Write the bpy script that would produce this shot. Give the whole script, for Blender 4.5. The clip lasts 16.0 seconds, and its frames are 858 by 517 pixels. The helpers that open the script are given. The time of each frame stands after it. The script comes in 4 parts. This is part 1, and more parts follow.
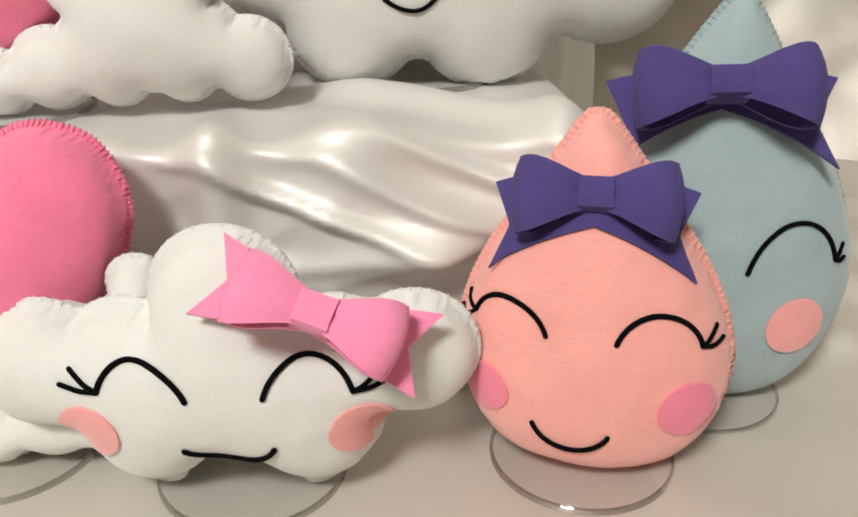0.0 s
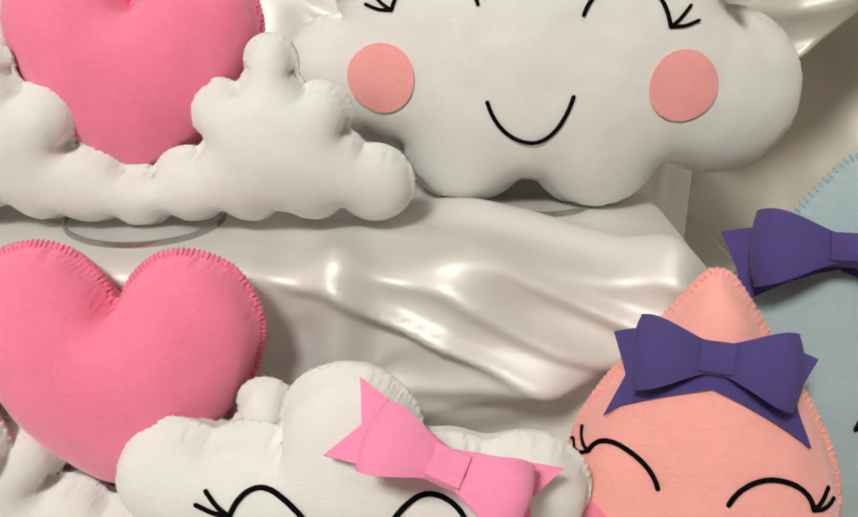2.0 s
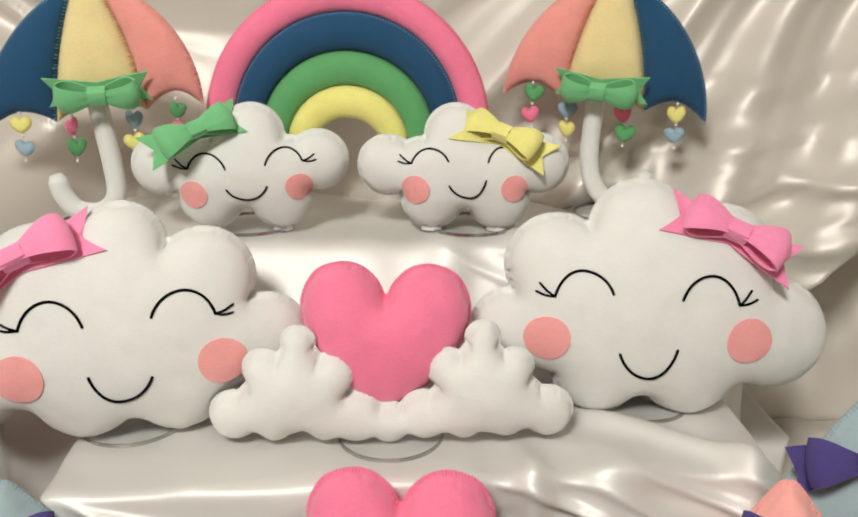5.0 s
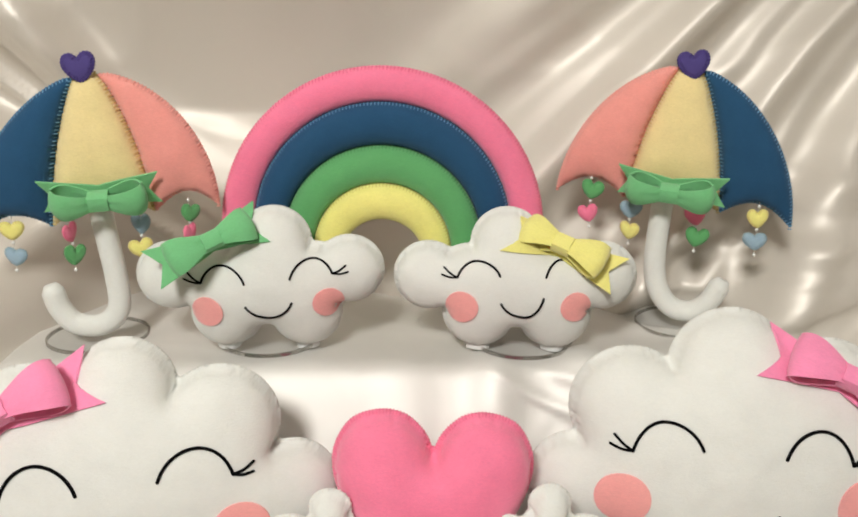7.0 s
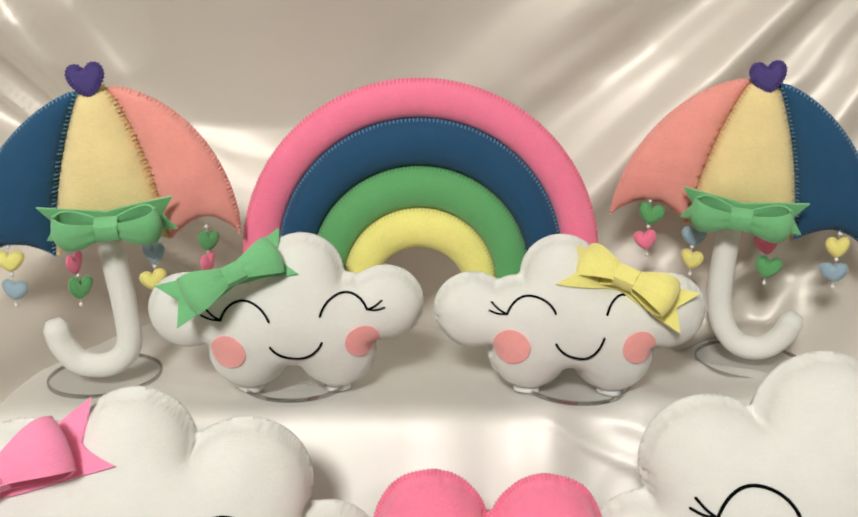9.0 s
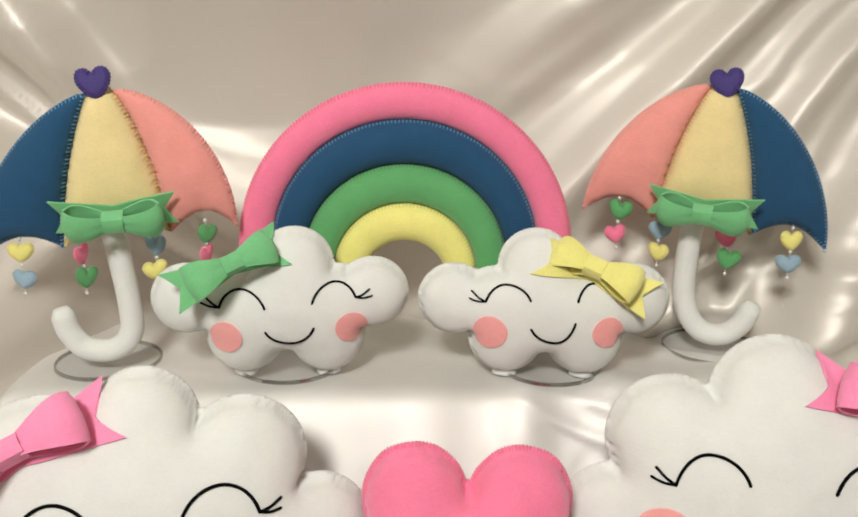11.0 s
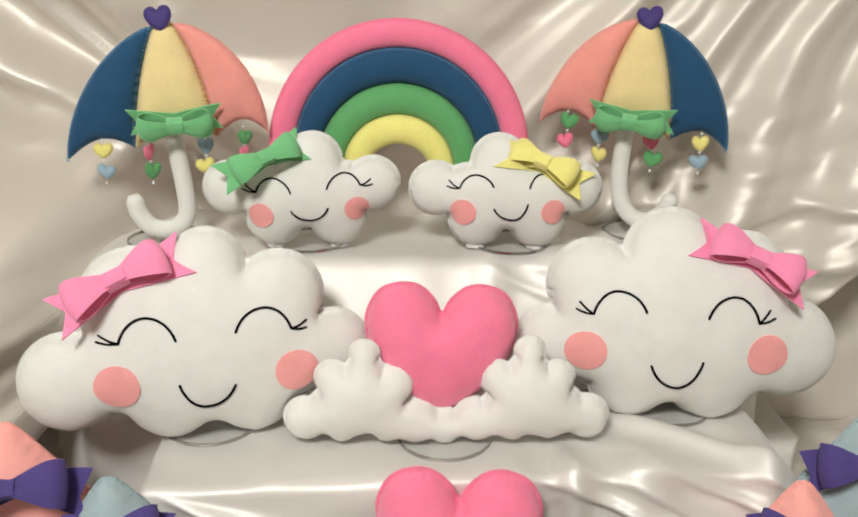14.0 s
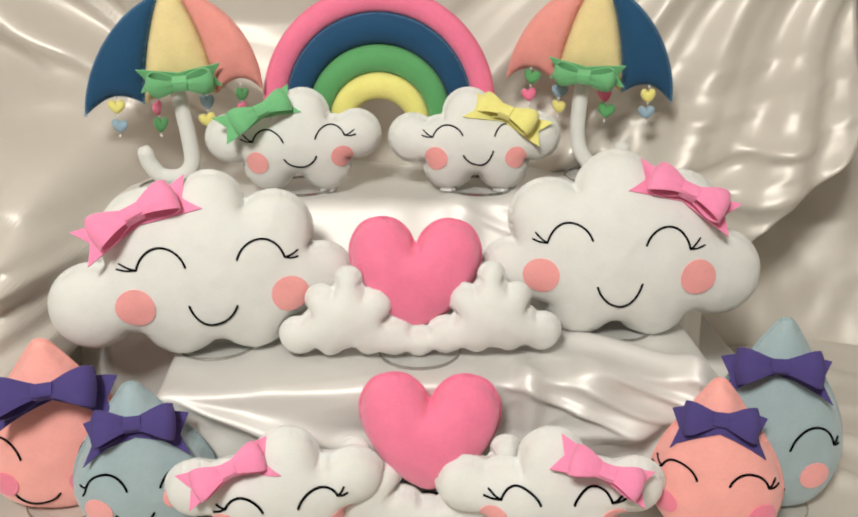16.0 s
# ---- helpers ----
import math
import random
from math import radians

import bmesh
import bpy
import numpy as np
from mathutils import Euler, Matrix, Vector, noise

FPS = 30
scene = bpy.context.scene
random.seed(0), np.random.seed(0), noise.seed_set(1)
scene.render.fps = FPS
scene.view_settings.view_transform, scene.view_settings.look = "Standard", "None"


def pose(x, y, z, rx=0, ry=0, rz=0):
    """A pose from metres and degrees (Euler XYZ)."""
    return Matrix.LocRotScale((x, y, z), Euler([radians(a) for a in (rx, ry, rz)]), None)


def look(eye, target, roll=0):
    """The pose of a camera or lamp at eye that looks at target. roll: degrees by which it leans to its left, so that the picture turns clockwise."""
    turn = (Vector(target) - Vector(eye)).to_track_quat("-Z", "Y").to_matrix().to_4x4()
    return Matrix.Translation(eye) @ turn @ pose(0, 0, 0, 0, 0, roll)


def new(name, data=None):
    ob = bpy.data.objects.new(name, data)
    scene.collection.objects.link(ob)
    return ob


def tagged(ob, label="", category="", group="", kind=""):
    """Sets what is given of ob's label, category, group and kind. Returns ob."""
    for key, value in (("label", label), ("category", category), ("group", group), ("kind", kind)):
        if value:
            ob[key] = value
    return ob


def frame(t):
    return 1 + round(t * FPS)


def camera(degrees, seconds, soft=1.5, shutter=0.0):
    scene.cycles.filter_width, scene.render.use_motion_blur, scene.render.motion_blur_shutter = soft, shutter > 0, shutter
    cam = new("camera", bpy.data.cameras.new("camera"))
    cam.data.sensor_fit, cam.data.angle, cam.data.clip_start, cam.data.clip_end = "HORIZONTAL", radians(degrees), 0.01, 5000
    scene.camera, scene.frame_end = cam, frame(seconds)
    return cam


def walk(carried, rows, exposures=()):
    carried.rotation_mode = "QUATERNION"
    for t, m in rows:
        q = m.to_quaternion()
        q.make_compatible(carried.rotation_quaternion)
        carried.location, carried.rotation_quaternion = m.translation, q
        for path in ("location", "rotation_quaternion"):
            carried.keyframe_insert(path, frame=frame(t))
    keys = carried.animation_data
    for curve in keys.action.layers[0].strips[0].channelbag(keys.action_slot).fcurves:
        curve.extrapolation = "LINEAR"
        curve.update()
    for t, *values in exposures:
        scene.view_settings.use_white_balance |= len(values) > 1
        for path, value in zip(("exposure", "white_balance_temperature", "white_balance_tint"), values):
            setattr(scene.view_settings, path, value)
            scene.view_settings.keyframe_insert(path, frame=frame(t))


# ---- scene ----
cam = camera(54.4, 16.0, soft=1.85)
METRES, EYE, TILT, LEAN, TURN = 1.2, 0.29, -25.0, 0.0, 0.0
ROWS = [
    (0.0, 0.0, 0.0, 0.0, -0.0, 0.0, 0.0),
    (0.5, 0.0322, 0.0094, 0.0039, 0.52, 0.29, -1.02),
    (1.0, 0.0324, 0.0108, 0.0178, 1.5, 1.14, -2.05),
    (1.5, 0.0096, 0.0051, 0.0339, 2.55, 1.72, -2.57),
    (2.0, -0.0299, -0.0179, 0.0452, 3.4, 1.79, -3.18),
    (2.5, -0.0536, -0.0482, 0.0643, 3.46, 2.25, -3.25),
    (3.0, -0.0907, -0.09, 0.076, 3.19, 2.29, -2.26),
    (3.5, -0.1254, -0.1524, 0.0874, 2.71, 3.23, -1.91),
    (4.0, -0.1331, -0.1979, 0.0885, 2.97, 4.67, -2.51),
    (4.5, -0.1336, -0.2304, 0.0993, 3.5, 5.91, -2.05),
    (5.0, -0.1325, -0.2428, 0.1223, 3.64, 7.46, -1.67),
    (7.5, -0.1865, -0.1296, 0.23, 4.13, 9.02, -2.12),
    (8.0, -0.1973, -0.1066, 0.2386, 4.46, 9.24, -2.09),
    (10.5, -0.2093, -0.1058, 0.2366, 3.21, 9.71, -2.04),
    (11.0, -0.2034, -0.1471, 0.2238, 3.04, 9.62, -1.94),
    (11.5, -0.1964, -0.1804, 0.2045, 2.97, 8.93, -1.5),
    (12.0, -0.1874, -0.2069, 0.1864, 2.83, 8.06, -1.67),
    (12.5, -0.184, -0.2402, 0.1758, 2.88, 7.6, -2.0),
    (13.0, -0.1792, -0.2654, 0.1617, 2.96, 6.84, -1.99),
    (13.5, -0.1755, -0.2908, 0.1536, 3.33, 6.23, -2.04),
    (14.0, -0.1725, -0.3194, 0.1419, 3.53, 6.36, -2.03),
    (14.5, -0.1607, -0.3441, 0.1293, 3.56, 6.54, -1.67),
    (15.0, -0.1511, -0.3683, 0.1181, 3.29, 6.28, -1.37),
    (15.5, -0.1461, -0.3949, 0.1085, 3.27, 5.31, -1.37),
    (16.0, -0.14, -0.4183, 0.0981, 3.67, 4.45, -1.44),
]
walk(cam, [(t, pose(0, 0, EYE, TILT, LEAN, TURN) @ pose(METRES * x, METRES * y, METRES * z, 90 + pitch, roll, yaw)) for t, x, y, z, yaw, pitch, roll in ROWS],
     exposures=[(0.0, 0.11), (1.0, 0.11), (2.0, 0.0), (3.0, -0.09), (4.0, -0.02), (8.0, -0.02), (16.0, 0.02)])

# ---- light ----
world = bpy.data.worlds.new("world")
scene.world = world
world.use_nodes = True
world.node_tree.nodes["Background"].inputs[0].default_value = (1.0, 0.93, 0.82, 1)
world.node_tree.nodes["Background"].inputs[1].default_value = 0.02


def room_lamp(name, x, y, z, size, watts, target, colour):
    data = bpy.data.lights.new(name, "AREA")
    data.shape, data.size, data.energy, data.color = "DISK", size, watts, colour
    ob = new(name, data)
    ob.matrix_world = look((x, y, z), target)
    return ob


room_lamp("room_light", -0.52, -1.10, 1.70, 0.42, 41.5, (-0.2, 0.5, 0.1), (1.0, 0.975, 0.922))

# ---- materials ----


def rgb(c):
    return (c[0], c[1], c[2], 1.0)


def base_material(name):
    m = bpy.data.materials.new(name)
    m.use_nodes = True
    nt = m.node_tree
    return m, nt, nt.nodes["Principled BSDF"]


def felt(name, colour, fuzz=0.35, vary=0.07):
    """Pressed wool felt: matt, slightly mottled, with fine fibres and a soft sheen."""
    m, nt, bsdf = base_material(name)
    co = nt.nodes.new("ShaderNodeTexCoord")
    big = nt.nodes.new("ShaderNodeTexNoise")
    big.inputs["Scale"].default_value, big.inputs["Detail"].default_value = 38, 4
    fine = nt.nodes.new("ShaderNodeTexNoise")
    fine.inputs["Scale"].default_value, fine.inputs["Detail"].default_value = 900, 3
    fine.inputs["Roughness"].default_value = 0.7
    warp = nt.nodes.new("ShaderNodeMapping")
    warp.inputs["Scale"].default_value = (1.0, 1.0, 2.4)
    fibre = nt.nodes.new("ShaderNodeTexNoise")
    fibre.inputs["Scale"].default_value, fibre.inputs["Detail"].default_value = 260, 5
    fibre.inputs["Distortion"].default_value = 1.6
    for n in (big, fine):
        nt.links.new(co.outputs["Object"], n.inputs["Vector"])
    nt.links.new(co.outputs["Object"], warp.inputs["Vector"])
    nt.links.new(warp.outputs["Vector"], fibre.inputs["Vector"])
    add = nt.nodes.new("ShaderNodeMath")
    add.operation = "ADD"
    nt.links.new(big.outputs["Fac"], add.inputs[0])
    nt.links.new(fibre.outputs["Fac"], add.inputs[1])
    ramp = nt.nodes.new("ShaderNodeMapRange")
    ramp.inputs["From Min"].default_value, ramp.inputs["From Max"].default_value = 0.7, 1.3
    ramp.inputs["To Min"].default_value, ramp.inputs["To Max"].default_value = 1 - vary, 1 + vary
    nt.links.new(add.outputs[0], ramp.inputs["Value"])
    mul = nt.nodes.new("ShaderNodeMixRGB")
    mul.blend_type = "MULTIPLY"
    mul.inputs[0].default_value = 1.0
    mul.inputs[1].default_value = rgb(colour)
    nt.links.new(ramp.outputs[0], mul.inputs[2])
    nt.links.new(mul.outputs[0], bsdf.inputs["Base Color"])
    bsdf.inputs["Roughness"].default_value = 0.92
    bsdf.inputs["Specular IOR Level"].default_value = 0.2
    bsdf.inputs["Sheen Weight"].default_value = fuzz
    bsdf.inputs["Sheen Roughness"].default_value = 0.5
    bsdf.inputs["Subsurface Weight"].default_value = 0.2
    bsdf.inputs["Subsurface Radius"].default_value = (1.0, 0.9, 0.8)
    bsdf.inputs["Subsurface Scale"].default_value = 0.005
    b1 = nt.nodes.new("ShaderNodeBump")
    b1.inputs["Strength"].default_value, b1.inputs["Distance"].default_value = 0.35, 0.0004
    nt.links.new(fine.outputs["Fac"], b1.inputs["Height"])
    b2 = nt.nodes.new("ShaderNodeBump")
    b2.inputs["Strength"].default_value, b2.inputs["Distance"].default_value = 0.38, 0.0010
    nt.links.new(add.outputs[0], b2.inputs["Height"])
    nt.links.new(b1.outputs[0], b2.inputs["Normal"])
    nt.links.new(b2.outputs[0], bsdf.inputs["Normal"])
    return m


def satin(name, colour, rough=0.30):
    """Polyester satin: pale, glossy along the weave, with faint creases and threads."""
    m, nt, bsdf = base_material(name)
    co = nt.nodes.new("ShaderNodeTexCoord")
    crease = nt.nodes.new("ShaderNodeTexNoise")
    crease.inputs["Scale"].default_value, crease.inputs["Detail"].default_value = 6, 2
    crease.inputs["Distortion"].default_value = 0.8
    weave = nt.nodes.new("ShaderNodeTexNoise")
    weave.inputs["Scale"].default_value = 1400
    nt.links.new(co.outputs["Object"], crease.inputs["Vector"])
    stretch = nt.nodes.new("ShaderNodeMapping")
    stretch.inputs["Scale"].default_value = (0.15, 1.0, 1.0)
    nt.links.new(co.outputs["Object"], stretch.inputs["Vector"])
    nt.links.new(stretch.outputs["Vector"], weave.inputs["Vector"])
    tone = nt.nodes.new("ShaderNodeMapRange")
    tone.inputs["To Min"].default_value, tone.inputs["To Max"].default_value = 0.95, 1.04
    nt.links.new(crease.outputs["Fac"], tone.inputs["Value"])
    mul = nt.nodes.new("ShaderNodeMixRGB")
    mul.blend_type, mul.inputs[0].default_value, mul.inputs[1].default_value = "MULTIPLY", 1.0, rgb(colour)
    nt.links.new(tone.outputs[0], mul.inputs[2])
    nt.links.new(mul.outputs[0], bsdf.inputs["Base Color"])
    r = nt.nodes.new("ShaderNodeMapRange")
    r.inputs["To Min"].default_value, r.inputs["To Max"].default_value = rough - 0.05, rough + 0.1
    nt.links.new(crease.outputs["Fac"], r.inputs["Value"])
    nt.links.new(r.outputs[0], bsdf.inputs["Roughness"])
    bsdf.inputs["Specular IOR Level"].default_value = 0.9
    bsdf.inputs["Metallic"].default_value = 0.27
    bsdf.inputs["Sheen Weight"].default_value = 0.15
    b1 = nt.nodes.new("ShaderNodeBump")
    b1.inputs["Strength"].default_value, b1.inputs["Distance"].default_value = 0.15, 0.0002
    nt.links.new(weave.outputs["Fac"], b1.inputs["Height"])
    b2 = nt.nodes.new("ShaderNodeBump")
    b2.inputs["Strength"].default_value, b2.inputs["Distance"].default_value = 0.12, 0.02
    nt.links.new(crease.outputs["Fac"], b2.inputs["Height"])
    nt.links.new(b1.outputs[0], b2.inputs["Normal"])
    rumple = nt.nodes.new("ShaderNodeTexNoise")
    rumple.noise_type = "RIDGED_MULTIFRACTAL"
    rumple.inputs["Scale"].default_value, rumple.inputs["Detail"].default_value = 9, 3
    rumple.inputs["Distortion"].default_value = 0.6
    nt.links.new(co.outputs["Object"], rumple.inputs["Vector"])
    where = nt.nodes.new("ShaderNodeMapRange")
    where.inputs["From Min"].default_value, where.inputs["From Max"].default_value = 0.42, 0.68
    where.inputs["To Min"].default_value, where.inputs["To Max"].default_value = 0.10, 1.0
    nt.links.new(crease.outputs["Fac"], where.inputs["Value"])
    crumpled = nt.nodes.new("ShaderNodeMath")
    crumpled.operation = "MULTIPLY"
    nt.links.new(rumple.outputs["Fac"], crumpled.inputs[0])
    nt.links.new(where.outputs[0], crumpled.inputs[1])
    b3 = nt.nodes.new("ShaderNodeBump")
    b3.inputs["Strength"].default_value, b3.inputs["Distance"].default_value = 0.30, 0.006
    nt.links.new(crumpled.outputs[0], b3.inputs["Height"])
    nt.links.new(b2.outputs[0], b3.inputs["Normal"])
    nt.links.new(b3.outputs[0], bsdf.inputs["Normal"])
    return m


def plain(name, colour, rough=0.6, bump=0.2, scale=60):
    m, nt, bsdf = base_material(name)
    co = nt.nodes.new("ShaderNodeTexCoord")
    n = nt.nodes.new("ShaderNodeTexNoise")
    n.inputs["Scale"].default_value, n.inputs["Detail"].default_value = scale, 5
    nt.links.new(co.outputs["Object"], n.inputs["Vector"])
    tone = nt.nodes.new("ShaderNodeMapRange")
    tone.inputs["To Min"].default_value, tone.inputs["To Max"].default_value = 0.9, 1.08
    nt.links.new(n.outputs["Fac"], tone.inputs["Value"])
    mul = nt.nodes.new("ShaderNodeMixRGB")
    mul.blend_type, mul.inputs[0].default_value, mul.inputs[1].default_value = "MULTIPLY", 1.0, rgb(colour)
    nt.links.new(tone.outputs[0], mul.inputs[2])
    nt.links.new(mul.outputs[0], bsdf.inputs["Base Color"])
    bsdf.inputs["Roughness"].default_value = rough
    b = nt.nodes.new("ShaderNodeBump")
    b.inputs["Strength"].default_value, b.inputs["Distance"].default_value = bump, 0.001
    nt.links.new(n.outputs["Fac"], b.inputs["Height"])
    nt.links.new(b.outputs[0], bsdf.inputs["Normal"])
    return m


def acrylic(name, tint, gloss):
    """Thin clear plastic: lets light straight through, with a faint mirror on top."""
    m, nt, bsdf = base_material(name)
    clear = nt.nodes.new("ShaderNodeBsdfTransparent")
    clear.inputs[0].default_value = rgb(tint)
    bsdf.inputs["Base Color"].default_value = (0.5, 0.49, 0.47, 1)
    bsdf.inputs["Roughness"].default_value = 0.05
    bsdf.inputs["Metallic"].default_value = 1.0
    mix = nt.nodes.new("ShaderNodeMixShader")
    mix.inputs[0].default_value = gloss
    nt.links.new(clear.outputs[0], mix.inputs[1])
    nt.links.new(bsdf.outputs[0], mix.inputs[2])
    nt.links.new(mix.outputs[0], nt.nodes["Material Output"].inputs[0])
    return m


WHITE = felt("white_felt", (0.775, 0.782, 0.745), 0.25, 0.035)
HEART_PINK = felt("rose_pink_felt", (0.92, 0.222, 0.365))
BOW_PINK = felt("candy_pink_felt", (0.97, 0.295, 0.49), 0.2)
PEACH = felt("peach_felt", (0.96, 0.43, 0.385))
GREY_BLUE = felt("grey_blue_felt", (0.37, 0.475, 0.50))
PURPLE = felt("purple_felt", (0.080, 0.060, 0.215), 0.04)
BLUE = felt("denim_blue_felt", (0.020, 0.080, 0.170), 0.1)
SAND = felt("pale_yellow_felt", (0.82, 0.68, 0.34))
SALMON = felt("salmon_felt", (0.85, 0.34, 0.30))
GREEN = felt("leaf_green_felt", (0.125, 0.40, 0.15))
BOW_GREEN = felt("spring_green_felt", (0.19, 0.53, 0.24), 0.2)
LEMON = felt("lemon_felt", (0.86, 0.80, 0.26))
CHEEK = felt("blush_felt", (0.93, 0.40, 0.385))
CHEEK_PINK = felt("pink_blush_felt", (0.93, 0.25, 0.36))
CHARM_BLUE = felt("sky_felt", (0.32, 0.45, 0.55))
BLACK = plain("black_cord", (0.002, 0.002, 0.0025), 0.95, 0.4, 700)
BLACK.node_tree.nodes["Principled BSDF"].inputs["Specular IOR Level"].default_value = 0.1
THREAD = plain("white_thread", (0.78, 0.76, 0.70), 0.8, 0.3, 900)
THREAD_PINK = plain("pink_thread", (0.87, 0.19, 0.315), 0.8, 0.3, 900)
THREAD_PEACH = plain("peach_thread", (0.93, 0.40, 0.34), 0.8, 0.3, 900)
THREAD_BLUE = plain("blue_thread", (0.15, 0.34, 0.54), 0.8, 0.3, 900)
THREAD_GREY = plain("grey_blue_thread", (0.29, 0.40, 0.43), 0.8, 0.3, 900)
THREAD_SAND = plain("yellow_thread", (0.72, 0.56, 0.22), 0.8, 0.3, 900)
THREAD_LEMON = plain("lemon_thread", (0.76, 0.66, 0.19), 0.8, 0.3, 900)
THREAD_GREEN = plain("green_thread", (0.09, 0.33, 0.11), 0.8, 0.3, 900)
THREAD_PURPLE = plain("purple_thread", (0.06, 0.035, 0.2), 0.8, 0.3, 900)
GLUE = plain("milky_glue", (0.78, 0.79, 0.78), 0.3, 0.1, 300)
BEAD = plain("white_bead", (0.8, 0.8, 0.78), 0.25, 0.05, 200)
ACRYLIC = acrylic("clear_acrylic", (0.96, 0.965, 0.965), 0.05)
ACRYLIC_RIM = acrylic("acrylic_cut_edge", (0.82, 0.81, 0.79), 0.45)
SATIN = satin("ivory_satin", (0.74, 0.725, 0.69), 0.52)
SATIN_BACK = satin("cream_satin", (0.68, 0.635, 0.57), 0.47)
# Walls and ceiling are out of view; kept pale to return the lamp's light.
WALL = plain("unseen_wall", (0.74, 0.70, 0.63), 0.85, 0.1, 30)
CEIL = plain("unseen_ceiling", (0.8, 0.78, 0.74), 0.9, 0.1, 30)
# Floor is out of view; light beige so it brightens fronts and undersides.
FLOOR = plain("unseen_floor", (0.66, 0.61, 0.54), 0.5, 0.1, 12)
WOOD = plain("table_wood", (0.42, 0.33, 0.25), 0.5, 0.1, 12)

# ---- helpers of the scene ----


def mesh_object(name, verts, faces, material, parent=None, label="", sharp=None):
    me = bpy.data.meshes.new(name)
    me.from_pydata([tuple(map(float, v)) for v in verts], [], [tuple(map(int, f)) for f in faces])
    me.validate()
    me.materials.append(material)
    me.polygons.foreach_set("use_smooth", [True] * len(me.polygons))
    if sharp:
        me.set_sharp_from_angle(angle=radians(sharp))
    me.update()
    ob = new(name, me)
    if parent is not None:
        ob.parent = parent
    if label:
        tagged(ob, label)
    return ob


def empty(name, m, label, category, group=""):
    ob = new(name)
    ob.empty_display_size = 0.02
    ob.matrix_world = m
    return tagged(ob, label, category, group)


def sheet(P, th):
    """A grid of points made into a closed sheet of that thickness: vertices and faces."""
    P = np.asarray(P, float)
    nu, nv = P.shape[:2]
    du, dv = np.gradient(P, axis=0), np.gradient(P, axis=1)
    n = np.cross(du, dv)
    n /= np.linalg.norm(n, axis=2, keepdims=True) + 1e-12
    V = np.concatenate([(P + n * th / 2).reshape(-1, 3), (P - n * th / 2).reshape(-1, 3)])
    k, F = nu * nv, []
    for i in range(nu - 1):
        for j in range(nv - 1):
            a, b, c, d = i * nv + j, (i + 1) * nv + j, (i + 1) * nv + j + 1, i * nv + j + 1
            F += [(a, b, c, d), (k + d, k + c, k + b, k + a)]
    rim = [i * nv for i in range(nu)] + [(nu - 1) * nv + j for j in range(1, nv)] + [i * nv + nv - 1 for i in range(nu - 2, -1, -1)] + [j for j in range(nv - 2, 0, -1)]
    for a, b in zip(rim, rim[1:] + rim[:1]):
        F.append((b, a, k + a, k + b))
    return V, F


def tube(path, radius, sides=8, taper=1.0):
    """A round-ended tube along points; radius may be a list."""
    path = [Vector(p) for p in path]
    n = len(path)
    rad = radius if isinstance(radius, (list, tuple)) else [radius] * n
    V, F = [], []
    side = None
    rings = []
    for i, p in enumerate(path):
        d = (path[min(i + 1, n - 1)] - path[max(i - 1, 0)]).normalized()
        if side is None:
            side = d.cross(Vector((0, 1, 0.01)))
            if side.length < 1e-4:
                side = d.cross(Vector((1, 0, 0)))
        side = (side - d * side.dot(d)).normalized()
        up = d.cross(side)
        rings.append((p, d, side.copy(), up, rad[i]))
    ext = [(rings[0][0] - rings[0][1] * rings[0][4] * 0.7, *rings[0][1:4], rings[0][4] * 0.6)] + rings + [(rings[-1][0] + rings[-1][1] * rings[-1][4] * 0.7, *rings[-1][1:4], rings[-1][4] * 0.6)]
    for p, d, s, u, r in ext:
        for k in range(sides):
            a = 2 * math.pi * k / sides
            V.append(p + s * math.cos(a) * r + u * math.sin(a) * r)
    for i in range(len(ext) - 1):
        for k in range(sides):
            a, b = i * sides + k, i * sides + (k + 1) % sides
            F.append((a, b, b + sides, a + sides))
    F.append(tuple(range(sides - 1, -1, -1)))
    F.append(tuple((len(ext) - 1) * sides + k for k in range(sides)))
    return V, F


def merge(pieces):
    V, F = [], []
    for v, f in pieces:
        o = len(V)
        V += [tuple(p) for p in v]
        F += [tuple(o + i for i in q) for q in f]
    return V, F


def spline(points, steps=10):
    """A smooth curve through 2D points."""
    p = [np.array(q, float) for q in points]
    p = [2 * p[0] - p[1]] + p + [2 * p[-1] - p[-2]]
    out = []
    for i in range(1, len(p) - 2):
        for s in range(steps):
            t = s / steps
            out.append(0.5 * (2 * p[i] + (p[i + 1] - p[i - 1]) * t + (2 * p[i - 1] - 5 * p[i] + 4 * p[i + 1] - p[i + 2]) * t * t + (3 * p[i] - p[i - 1] - 3 * p[i + 1] + p[i + 2]) * t ** 3))
    out.append(p[-2])
    return out


# ---- stuffed felt shapes ----


def dist_circles(lobes, blend=0.0035):
    """Distance to joined discs, with the creases between them rounded."""
    def f(x, z):
        d = np.full(np.shape(x), 9.0)
        for cx, cz, r in lobes:
            e = np.hypot(x - cx, z - cz) - r
            k = np.clip(blend - np.abs(d - e), 0, None) / blend
            d = np.minimum(d, e) - k * k * blend * 0.25
        return d
    return f


